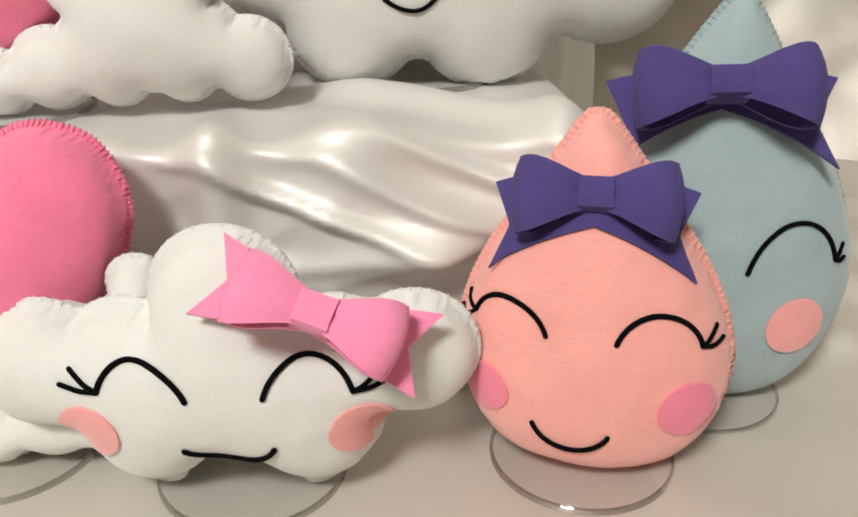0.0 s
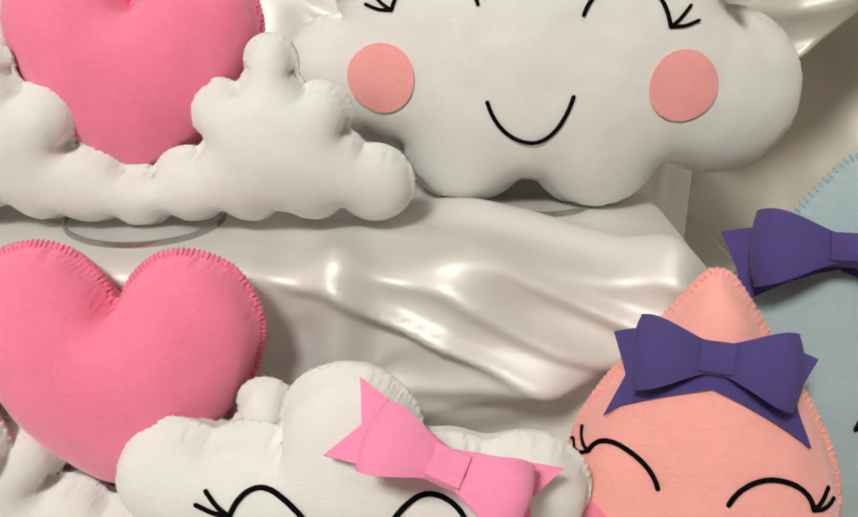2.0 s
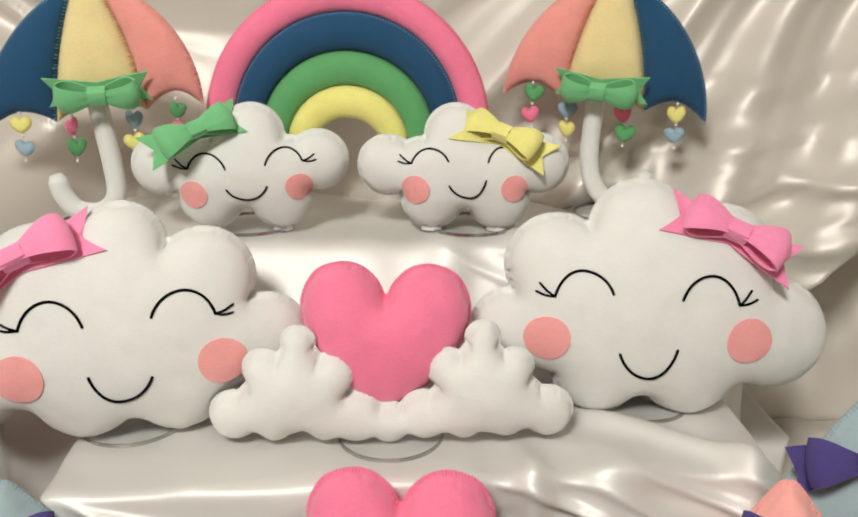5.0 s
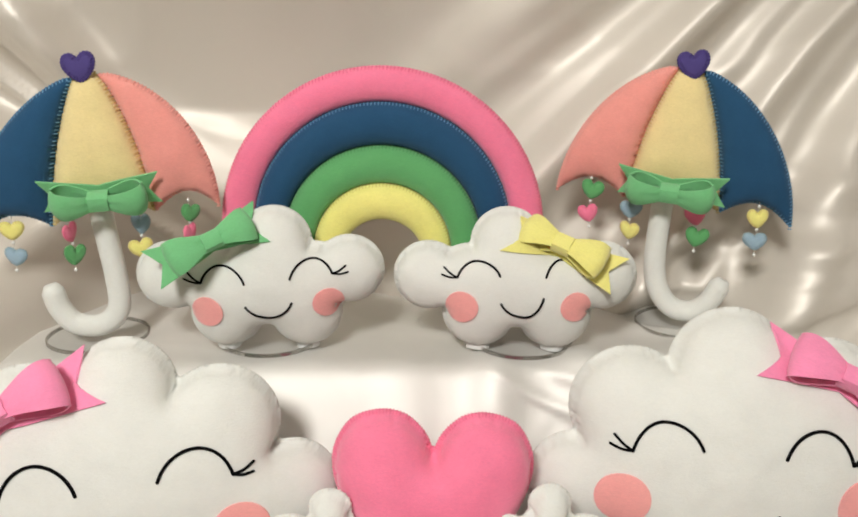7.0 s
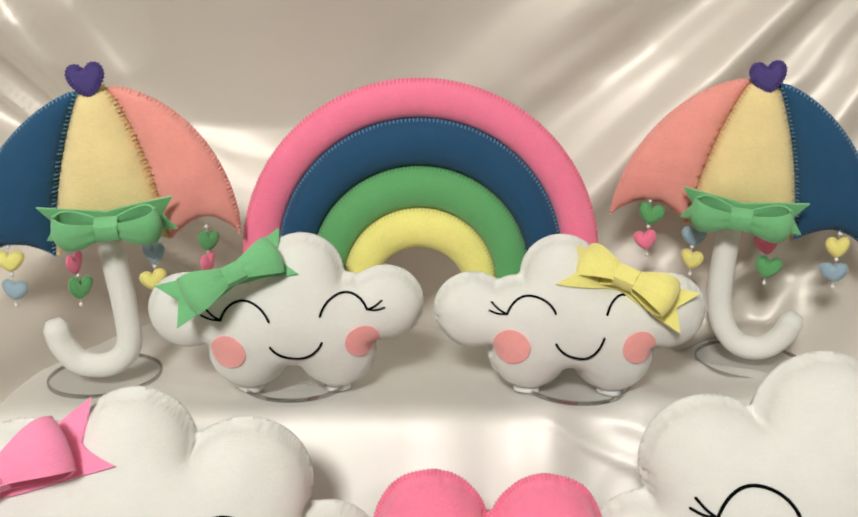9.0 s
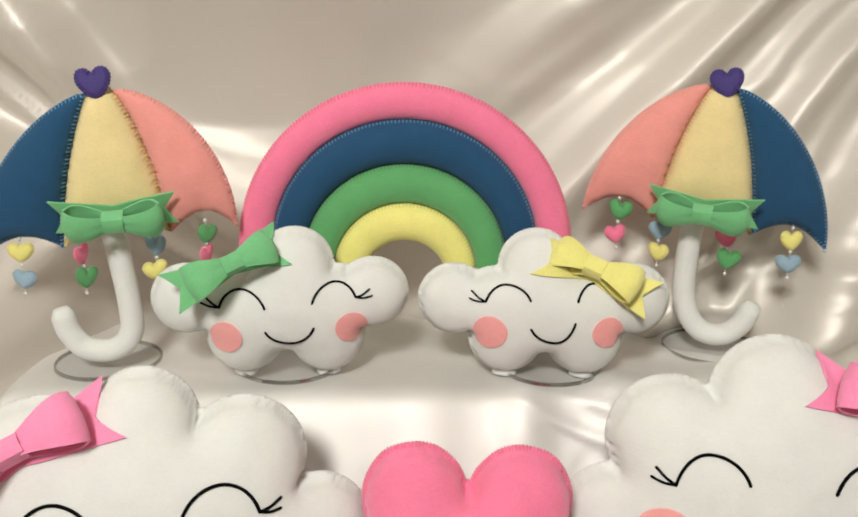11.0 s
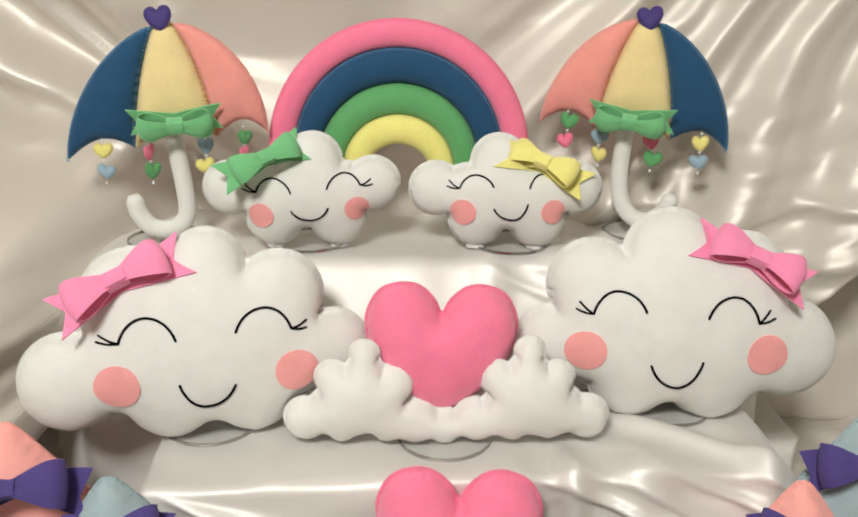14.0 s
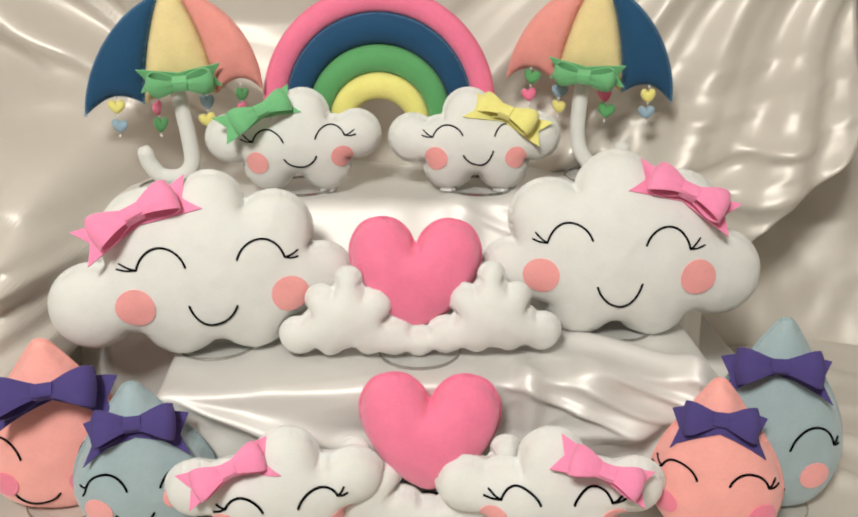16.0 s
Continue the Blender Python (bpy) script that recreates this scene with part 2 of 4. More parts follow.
def contour(dist, box, cell=0.0015):
    """The outline of a shape as one closed ring of points."""
    nx, nz = int((box[1] - box[0]) / cell) + 12, int((box[3] - box[2]) / cell) + 12
    xs, zs = box[0] - 5 * cell + np.arange(nx) * cell, box[2] - 5 * cell + np.arange(nz) * cell
    X, Z = np.meshgrid(xs, zs, indexing="ij")
    d = dist(X, Z)
    neg, after = d < 0, {}

    def cut(a, b):
        t = d[a] / (d[a] - d[b])
        return (xs[a[0]] + (xs[b[0]] - xs[a[0]]) * t, zs[a[1]] + (zs[b[1]] - zs[a[1]]) * t)

    mixed = (neg[:-1, :-1].astype(int) + neg[1:, :-1] + neg[1:, 1:] + neg[:-1, 1:])
    for i, j in np.argwhere((mixed > 0) & (mixed < 4)):
        q = [(i, j), (i + 1, j), (i + 1, j + 1), (i, j + 1)]
        enter = leave = None
        for a, b in zip(q, q[1:] + q[:1]):
            if neg[a] and not neg[b]:
                leave = (min(a, b), max(a, b))
            if not neg[a] and neg[b]:
                enter = (min(a, b), max(a, b))
        after[leave] = enter
    best = []
    while after:
        start = next(iter(after))
        ring, k = [], start
        while k in after:
            ring.append(cut(*k))
            k = after.pop(k)
        if len(ring) > len(best):
            best = ring
    return best


def dist_polygon(poly):
    poly = np.array(poly)

    def f(x, z):
        x, z = np.asarray(x, float), np.asarray(z, float)
        best = np.full(x.shape, 9.0)
        inside = np.zeros(x.shape, bool)
        for (ax, az), (bx, bz) in zip(poly, np.roll(poly, -1, axis=0)):
            ex, ez = bx - ax, bz - az
            t = np.clip(((x - ax) * ex + (z - az) * ez) / (ex * ex + ez * ez + 1e-15), 0, 1)
            best = np.minimum(best, np.hypot(x - ax - t * ex, z - az - t * ez))
            cross = (az > z) != (bz > z)
            inside ^= cross & (x < ex * (z - az) / (ez if abs(ez) > 1e-12 else 1e-12) + ax)
        return np.where(inside, -best, best)
    return f


def outline_circles(lobes, step, blend=0.0035):
    """Points on the outline of joined discs, with their outward directions."""
    ring = contour(dist_circles(lobes, blend), box_of(lobes))
    return outline_polygon(ring[::2], step)


def outline_polygon(poly, step):
    poly = [np.array(p) for p in poly]
    area = sum(a[0] * b[1] - a[1] * b[0] for a, b in zip(poly, poly[1:] + poly[:1]))
    out, left = [], 0.0
    for a, b in zip(poly, poly[1:] + poly[:1]):
        e = b - a
        length = np.linalg.norm(e)
        if length < 1e-9:
            continue
        nrm = np.array((e[1], -e[0])) / length * (1 if area > 0 else -1)
        while left < length:
            out.append((tuple(a + e * left / length), tuple(nrm)))
            left += step
        left -= length
    return out


class Surface:
    """The front of a stuffed shape: its depth over the plane of its seam."""

    def __init__(self, dist, box, cell, plump, flange=0.0036, edge=0.0014, wobble=0.0013, seed=0):
        x0, x1, z0, z1 = box
        self.x0, self.z0, self.cell = x0 - 2 * cell, z0 - 2 * cell, cell
        nx, nz = int((x1 - x0) / cell) + 5, int((z1 - z0) / cell) + 5
        X, Z = np.meshgrid(self.x0 + np.arange(nx) * cell, self.z0 + np.arange(nz) * cell, indexing="ij")
        self.X, self.Z, self.d = X, Z, dist(X, Z)
        inside = self.d < -flange
        u = np.zeros_like(X)
        ii, jj = np.indices(X.shape)
        inner = inside.copy()
        inner[0, :] = inner[-1, :] = inner[:, 0] = inner[:, -1] = False
        red, black = inner & ((ii + jj) % 2 == 0), inner & ((ii + jj) % 2 == 1)
        for _ in range(190):
            for m in (red, black):
                s = np.zeros_like(u)
                s[1:-1, 1:-1] = (u[2:, 1:-1] + u[:-2, 1:-1] + u[1:-1, 2:] + u[1:-1, :-2] + cell * cell) / 4
                u = np.where(m, u + 1.9 * (s - u), u)
        u = np.maximum(u, 0)
        h = np.sqrt(4 * u)
        h = plump * h ** 0.8 * h.max() ** 0.2
        lump = np.array([[noise.noise(Vector((x * 28 + seed * 7.1, z * 28, seed))) + 0.5 * noise.noise(Vector((x * 70, z * 70 + seed, 3.0))) for z in Z[0]] for x in X[:, 0]])
        h = h + np.where(inside, lump * wobble * np.clip(h / 0.012, 0, 1), 0)
        self.h = np.where(self.d < 0, np.maximum(h, 0) + edge, 0)
        self.dist = dist

    def at(self, x, z):
        i = min(max((x - self.x0) / self.cell, 0), self.X.shape[0] - 1.001)
        j = min(max((z - self.z0) / self.cell, 0), self.X.shape[1] - 1.001)
        a, b = int(i), int(j)
        s, t = i - a, j - b
        h = self.h
        return float(h[a, b] * (1 - s) * (1 - t) + h[a + 1, b] * s * (1 - t) + h[a, b + 1] * (1 - s) * t + h[a + 1, b + 1] * s * t)

    def mesh(self, back=0.8):
        X, Z, d = self.X.copy(), self.Z.copy(), self.d.copy()
        c = self.cell
        used = np.zeros((X.shape[0] - 1, X.shape[1] - 1), bool)
        neg = d < -0.15 * c
        used |= neg[:-1, :-1] | neg[1:, :-1] | neg[:-1, 1:] | neg[1:, 1:]
        rimmed = ~neg
        for _ in range(3):
            e = 1e-5
            dd = self.dist(X, Z)
            gx, gz = (self.dist(X + e, Z) - dd) / e, (self.dist(X, Z + e) - dd) / e
            X = np.where(rimmed, X - gx * dd, X)
            Z = np.where(rimmed, Z - gz * dd, Z)
        H = np.where(rimmed, 0, self.h)
        need = np.zeros(X.shape, bool)
        need[:-1, :-1] |= used
        need[1:, :-1] |= used
        need[:-1, 1:] |= used
        need[1:, 1:] |= used
        front, rear, V = -np.ones(X.shape, int), -np.ones(X.shape, int), []
        for i, j in np.argwhere(need):
            front[i, j] = rear[i, j] = len(V)
            V.append((X[i, j], -H[i, j], Z[i, j]))
            if not rimmed[i, j]:
                rear[i, j] = len(V)
                V.append((X[i, j], H[i, j] * back, Z[i, j]))
        F = []
        for i, j in np.argwhere(used):
            q = [(i, j), (i + 1, j), (i + 1, j + 1), (i, j + 1)]
            F.append(tuple(front[p] for p in q))
            r = tuple(rear[p] for p in reversed(q))
            if set(r) != set(F[-1]):
                F.append(r)
        return V, F


def stitches(surface, marks, inside=0.0045, thick=0.00045):
    """Blanket stitches over an edge: a thread from the felt across to the seam, and the run of thread along it."""
    pieces = []
    for (p, n) in marks:
        a = (p[0] - n[0] * inside, p[1] - n[1] * inside)
        m = (p[0] - n[0] * inside * 0.4, p[1] - n[1] * inside * 0.4)
        o = (p[0], p[1])
        path = [(a[0], -surface.at(*a) + 0.0001, a[1]), (m[0], -max(surface.at(*m), 0.001), m[1]), (o[0], -0.0004, o[1]), (o[0], 0.0012, o[1])]
        pieces.append(tube(path, thick, 5))
    return merge(pieces)


def stuffed(name, parent, material, dist, box, marks, thread, plump, cell=0.0028, back=0.8, label="", seed=0, inside=0.0034, flange=0.0036, thick=0.00045):
    s = Surface(dist, box, cell, plump, flange=flange, seed=seed)
    v, f = s.mesh(back)
    body = mesh_object(name, v, f, material, parent, label)
    v, f = stitches(s, marks, inside, thick)
    st = mesh_object("stitching", v, f, thread, body)
    tagged(st, kind="stuff")
    return s, body


def cord(name, surface, pts, parent, radius=0.0012):
    path = [(p[0], -surface.at(p[0], p[1]) - radius * 0.55, p[1]) for p in pts]
    v, f = tube(path, radius, 8)
    return mesh_object(name, v, f, BLACK, parent)


def bend(a, m, b, reach=72, n=12):
    """A smooth arch from a over its turning point m to b."""
    w, out = radians(reach), []
    for e, order in ((a, range(n, -1, -1)), (b, range(1, n + 1))):
        for k in order:
            g = w * k / n
            out.append((m[0] + (e[0] - m[0]) * math.sin(g) / math.sin(w), m[1] + (e[1] - m[1]) * (1 - math.cos(g)) / (1 - math.cos(w))))
    return out


def eye(surface, parent, outer, apex, inner, lashes, radius):
    lid = cord("eye", surface, bend(outer, apex, inner), parent, radius)
    o = np.array(outer)
    for l in lashes:
        l = np.array(l)
        cord("eyelash", surface, spline([o, (o + l) / 2 + np.array((0, -0.0012)), l], 8), lid, radius * 0.85)
    return lid


def mouth(surface, parent, a, m, b, radius):
    return cord("mouth", surface, bend(a, m, b, 66), parent, radius)


def cheek(surface, parent, x, z, r, material, th=0.0018):
    V, F, n, rings = [], [], 28, 5
    for side in (1, 0):
        V.append((x, -surface.at(x, z) - (th if side else 0), z))
        for k in range(1, rings + 1):
            for j in range(n):
                a = 2 * math.pi * j / n
                rr = r * k / rings * (1 + 0.015 * math.sin(3 * a + x * 90))
                p = (x + rr * math.cos(a), z + rr * math.sin(a))
                V.append((p[0], -surface.at(*p) - (th if side else -0.0003), p[1]))
    half = 1 + rings * n
    for j in range(n):
        F.append((0, 1 + j, 1 + (j + 1) % n))
        for k in range(rings - 1):
            a, b = 1 + k * n + j, 1 + k * n + (j + 1) % n
            F.append((a, a + n, b + n, b))
        a, b = 1 + (rings - 1) * n + j, 1 + (rings - 1) * n + (j + 1) % n
        F.append((a, half + a, half + b, b))
    return mesh_object("cheek", V, F, material, parent, "", 50)


def bow(parent, m, material, width, label="", loop_h=0.022, tail_h=0.019, depth=0.011, droop=0.010, span=0.60, surface=None, knot_w=0.0086, notch=0.21):
    """A felt bow: a notched tail behind, two folded loops and a knot band."""
    L, th = width / 2, 0.0016
    U, W = np.linspace(-1, 1, 29), np.linspace(-1, 1, 11)
    P = np.zeros((29, 11, 3))
    for i, u in enumerate(U):
        for j, w in enumerate(W):
            t = abs(u)
            reach = L - notch * L * (1 - abs(w)) * t ** 5
            hh = 0.0075 + (tail_h * 1.12 - 0.0075) * t ** 0.9
            P[i, j] = (u * reach, 0.0045 * t * t - 0.001 + 0.001 * math.sin(2.5 * u + w), w * hh - droop * t * t)
    if surface is not None:
        inv = m.inverted()
        for i in range(29):
            for j in range(11):
                q = m @ Vector(P[i, j])
                q.y = -max(surface.at(q.x, q.z), -q.y - 0.006) - 0.0018
                P[i, j] = inv @ q
    v, f = sheet(P, th)
    tail = mesh_object("bow", v, f, material, parent, label, 40)
    tail.matrix_local = m
    a = L * span
    for s in (-1, 1):
        A, W2 = np.linspace(0.0, 2 * math.pi, 41), np.linspace(-1, 1, 9)
        P = np.zeros((41, 9, 3))
        for i, g in enumerate(A):
            q = (1 - math.cos(g)) / 2
            for j, w in enumerate(W2):
                hh = 0.0062 + (loop_h * 1.10 - 0.0062) * (0.35 * q + 0.65 * q * q * (3 - 2 * q)) - 0.0012 * q ** 8
                front = -math.sin(g)
                y = depth * front * (0.42 + 0.75 * q) - depth - 0.0018
                curl = 0.0026 * (1 - w * w) * q
                y += 0.0048 * w * w * q * (1 if front < 0 else -0.3) + 0.0011 * math.cos(w * 7) * (1 - q) ** 2
                P[i, j] = (s * (a * q + curl), y, w * hh + (0.0012 * front * q) - droop * 0.08 * q)
        v, f = sheet(P, th)
        mesh_object("loop", v, f, material, tail, "", 40)
    A, W2 = np.linspace(math.pi, 3 * math.pi, 25), np.linspace(-1, 1, 7)
    P = np.zeros((25, 7, 3))
    for i, g in enumerate(A):
        for j, w in enumerate(W2):
            sq = 1 / max(abs(math.cos(g)), abs(math.sin(g))) ** 0.55
            P[i, j] = (w * knot_w * (1 - 0.06 * math.cos(g) ** 2), -depth - 0.0018 - math.cos(g) * sq * (depth * 0.50 + 0.002), math.sin(g) * sq * 0.0072)
    v, f = sheet(P, th)
    mesh_object("knot", v, f, material, tail, "", 40)
    return tail


def tied_bow(parent, m, material, spec, surface=None, span=0.70, droop=0.0, notch=0.21, depth=0.36, label=""):
    """A bow on a thing that stands at m: where its knot is in the room, how it turns, lies back and rolls, half its span and half its height."""
    x, y, z, turn, lay, roll, a, h = spec
    d = depth * a
    at = m.inverted() @ pose(x, y, z, -lay, 0, turn) @ pose(0, 0.5 * d, 0, 0, -roll, 0)
    return bow(parent, at, material, 2 * a / span, label, loop_h=h / 1.1, tail_h=h, depth=d, droop=droop, span=span, surface=surface, notch=notch, knot_w=0.23 * a)


def disc_mesh(name, r0, r1, z0, z1, material):
    """A flat ring, or a plate where r0 is 0, with softened corners."""
    n, c = 72, 0.0004
    prof = [(r0, z0), (r1 - c, z0), (r1, z0 + c), (r1, z1 - c), (r1 - c, z1), (r0, z1)]
    V, F = [], []
    for k in range(n):
        g = 2 * math.pi * k / n
        V += [(r * math.cos(g), r * math.sin(g), z) for r, z in prof]
    m = len(prof)
    for k in range(n):
        o, q = k * m, (k + 1) % n * m
        F += [(o + i, q + i, q + i + 1, o + i + 1) for i in range(m - 1)]
        if r0 > 0:
            F.append((o + m - 1, q + m - 1, q, o))
    return mesh_object(name, V, F, material, None, "", 35)


def disc(x, y, z, r=0.048, label="clear acrylic disc stand with a thin glossy rim"):
    plate = disc_mesh("display_disc", 0.0002, r - 0.0016, 0.0, 0.0036, ACRYLIC)
    rim = disc_mesh("rim", r - 0.00155, r, 0.0, 0.0036, ACRYLIC_RIM)
    rim.parent = plate
    plate.location = (x, y, z + 0.0014)
    plate.visible_shadow = rim.visible_shadow = False
    return tagged(plate, label, "display stand", "acrylic disc stands")


def box_of(lobes):
    return (min(c[0] - c[2] for c in lobes), max(c[0] + c[2] for c in lobes), min(c[1] - c[2] for c in lobes), max(c[1] + c[2] for c in lobes))


def poly_box(p):
    p = np.array(p)
    return (p[:, 0].min(), p[:, 0].max(), p[:, 1].min(), p[:, 1].max())


def face(s, body, spec, cord_r, cheek_mat):
    for side in ("e1", "e2"):
        if side in spec:
            eye(s, body, *spec[side], spec.get("l" + side[1], []), cord_r)
    if "m" in spec:
        mouth(s, body, *spec["m"], cord_r)
    for x, z, r in spec.get("c", []):
        cheek(s, body, x, z, r, cheek_mat)


def glue_pad(parent, x, z):
    """A blob of clear-white glue between a cloud's foot and its disc."""
    V, F, n = [], [], 20
    for k, (r, h) in enumerate(((0.55, 1.0), (0.9, 0.6), (1.0, 0.0), (1.05, -0.7), (0.9, -1.0))):
        for j in range(n):
            a = 2 * math.pi * j / n
            w = 1 + 0.10 * math.sin(3 * a + x * 200)
            V.append((x + 0.0105 * r * w * math.cos(a), -0.001 + 0.0085 * r * w * math.sin(a), z + 0.0042 * h))
    for k in range(4):
        for j in range(n):
            a, b = k * n + j, k * n + (j + 1) % n
            F.append((a, a + n, b + n, b))
    F += [tuple(range(n)), tuple(range(5 * n - 1, 4 * n - 1, -1))]
    return mesh_object("glue_pad", V, F, GLUE, parent, "translucent white glue pad")


def cloud_cushion(m, lobes, spec, plump, bow_mat, bow_spec, label, group, cord_r=0.0013, cell=0.0019, seed=0, pads=()):
    """A stuffed white cloud with a smiling face and a bow."""
    thing = empty("cloud_cushion", m, label, "cushion", group)
    marks = outline_circles(lobes, 0.0046)
    s, body = stuffed("body", thing, WHITE, dist_circles(lobes), box_of(lobes), marks, THREAD, plump, cell, 0.75, seed=seed, inside=0.0013, thick=0.00030)
    face(s, body, spec, cord_r, CHEEK)
    tied_bow(body, m, bow_mat, bow_spec, s, 0.68, -0.002, depth=0.30)
    for x, z in pads:
        glue_pad(thing, x, z)
    return thing


def heart_outline(w, top, notch, n=40):
    """A heart with its tip at the origin: half width, top and notch heights."""
    right = spline([(0, notch), (w * 0.10, notch + (top - notch) * 0.50), (w * 0.30, notch + (top - notch) * 0.92), (w * 0.56, top), (w * 0.84, top * 0.93), (w, top * 0.735), (w * 0.93, top * 0.50), (w * 0.68, top * 0.27), (w * 0.30, top * 0.075), (0, 0)], 8)
    return [tuple(p) for p in right] + [(-p[0], p[1]) for p in right[-2:0:-1]]


def drop_outline(w, h, lean):
    """A teardrop standing on its round end."""
    half = [(0.0, 0.0), (0.36, 0.008), (0.66, 0.055), (0.90, 0.17), (1.0, 0.33), (0.93, 0.49), (0.74, 0.64), (0.50, 0.77), (0.27, 0.90), (0.10, 0.985), (0.0, 1.0)]
    r = [tuple(p) for p in spline(half, 6)]
    full = r + [(-x, z) for x, z in r[-2:0:-1]]
    return [(x * w + lean * (z ** 1.6), z * h) for x, z in full]


def drop_cushion(m, w, h, lean, material, thread, spec, cheek_mat, bow_spec, label, seed, plump=0.66):
    thing = empty("raindrop_cushion", m, label, "cushion", "raindrop cushions")
    poly = drop_outline(w, h, lean)
    s, body = stuffed("body", thing, material, dist_polygon(poly), poly_box(poly), outline_polygon(poly, 0.0034), thread, plump, 0.0020, 0.75, seed=seed, inside=0.0024, thick=0.00046)
    face(s, body, spec, 0.0013, cheek_mat)
    tied_bow(body, m, PURPLE, bow_spec, s, 0.73, 0.014, 0.19)
    return thing


# ---- room ----
def slab(name, x0, x1, y0, y1, z0, z1, material):
    bm = bmesh.new()
    bmesh.ops.create_cube(bm, size=1.0)
    for v in bm.verts:
        v.co = ((x0 + x1) / 2 + v.co.x * (x1 - x0), (y0 + y1) / 2 + v.co.y * (y1 - y0), (z0 + z1) / 2 + v.co.z * (z1 - z0))
    me = bpy.data.meshes.new(name)
    bm.to_mesh(me)
    bm.free()
    me.materials.append(material)
    return new(name, me)


# Unseen shell, added to close the place and bounce light onto the display.
for nm, args, lab in (("floor", (-2.2, 2.0, -2.6, 1.6, -0.85, -0.75, FLOOR), "unseen pale floor, added to bounce light upwards"),
                      ("ceiling", (-2.2, 2.0, -2.6, 1.6, 1.80, 1.90, CEIL), "unseen white ceiling, added to bounce light"),
                      ("wall_north", (-2.2, 2.0, 1.5, 1.6, -0.75, 1.80, WALL), "unseen cream wall behind the drape, added to bounce light"),
                      ("wall_south", (-2.2, 2.0, -2.6, -2.5, -0.75, 1.80, WALL), "unseen cream wall, added to bounce light"),
                      ("wall_west", (-2.2, -2.1, -2.5, 1.5, -0.75, 1.80, WALL), "unseen cream wall, added to bounce light"),
                      ("wall_east", (1.9, 2.0, -2.5, 1.5, -0.75, 1.80, WALL), "unseen cream wall, added to bounce light")):
    tagged(slab(nm, *args), lab, nm.split("_")[0], kind="structure")

table = empty("table", pose(-0.2, 0.55, -0.75), "plain wooden table under the satin cloth", "table")
TABLE_TOP = slab("tabletop", -1.0, 1.0, -0.35, 0.55, 0.715, 0.744, WOOD)
TABLE_TOP.parent = table
for lx in (-0.92, 0.92):
    for ly in (-0.28, 0.48):
        leg = slab("leg", lx - 0.03, lx + 0.03, ly - 0.03, ly + 0.03, 0, 0.715, WOOD)
        leg.parent = table

# ---- satin cloths ----


def fbm(x, y, z, octaves=4):
    return sum(noise.noise(Vector((x * 2 ** k, y * 2 ** k, z + k * 3.1))) / 2 ** k for k in range(octaves))


def smooth(a, b, x):
    t = min(1, max(0, (x - a) / (b - a)))
    return t * t * (3 - 2 * t)


def ridge(p, sharp=2.0):
    """Rounded folds: crests sharper than troughs."""
    return (0.5 + 0.5 * math.cos(p)) ** sharp


def crease(x, y, seed):
    """Sharp-crested wrinkles of crumpled satin, in 0 to about 1.5."""
    wx, wy = x + 0.05 * fbm(x * 3, y * 3, seed + 20, 2), y + 0.05 * fbm(x * 3, y * 3, seed + 31, 2)
    v = 0.0
    for f, a in ((3.0, 1.0), (6.5, 0.22)):
        v += a * (1 - min(1.0, abs(noise.noise(Vector((wx * f + seed, wy * f * 1.3, seed * 1.7 + f)))) * 1.7)) ** 1.8
    return v


def cloth(name, nu, nv, place, material, label, category, th=0.0012):
    P = np.zeros((nu, nv, 3))
    for i in range(nu):
        for j in range(nv):
            P[i, j] = place(i / (nu - 1), j / (nv - 1))
    v, f = sheet(P, th)
    return tagged(mesh_object(name, v, f, material), label, category)


def table_place(u, v):
    x, y = -1.25 + 2.1 * u, 0.16 + 0.95 * v
    z = 0.004 + 0.006 * fbm(x * 3.1, y * 4.3, 1.0, 3) * smooth(0.2, 0.35, abs(x + 0.2)) + 0.0035 * max(0, fbm(x * 5, y * 7, 8.0))
    side = smooth(0.19, 0.25, x) * smooth(0.34, 0.44, y) * (0.35 + 0.65 * smooth(0.55, 0.40, x))
    z += 0.013 * side * ridge(29.2 * (2.0 * y + 1.1 * x - 1.199) + 0.5 * fbm(x * 3, y * 3, 5.0), 3.5)
    left = smooth(-0.55, -0.75, x) * smooth(0.3, 0.5, y)
    z += 0.05 * left * ridge(7.5 * (y * 1.6 + x * 1.1) + fbm(x * 2, y * 2, 2.0), 1.8)
    z += 0.011 * crease(x * 1.2, y * 1.4, 2.0) * smooth(0.25, 0.5, abs(x + 0.2) + 0.6 * y - 0.15)
    return x, y, z


cloth("tablecloth", 260, 140, table_place, SATIN_BACK, "ivory satin cloth spread loosely over the table", "tablecloth")


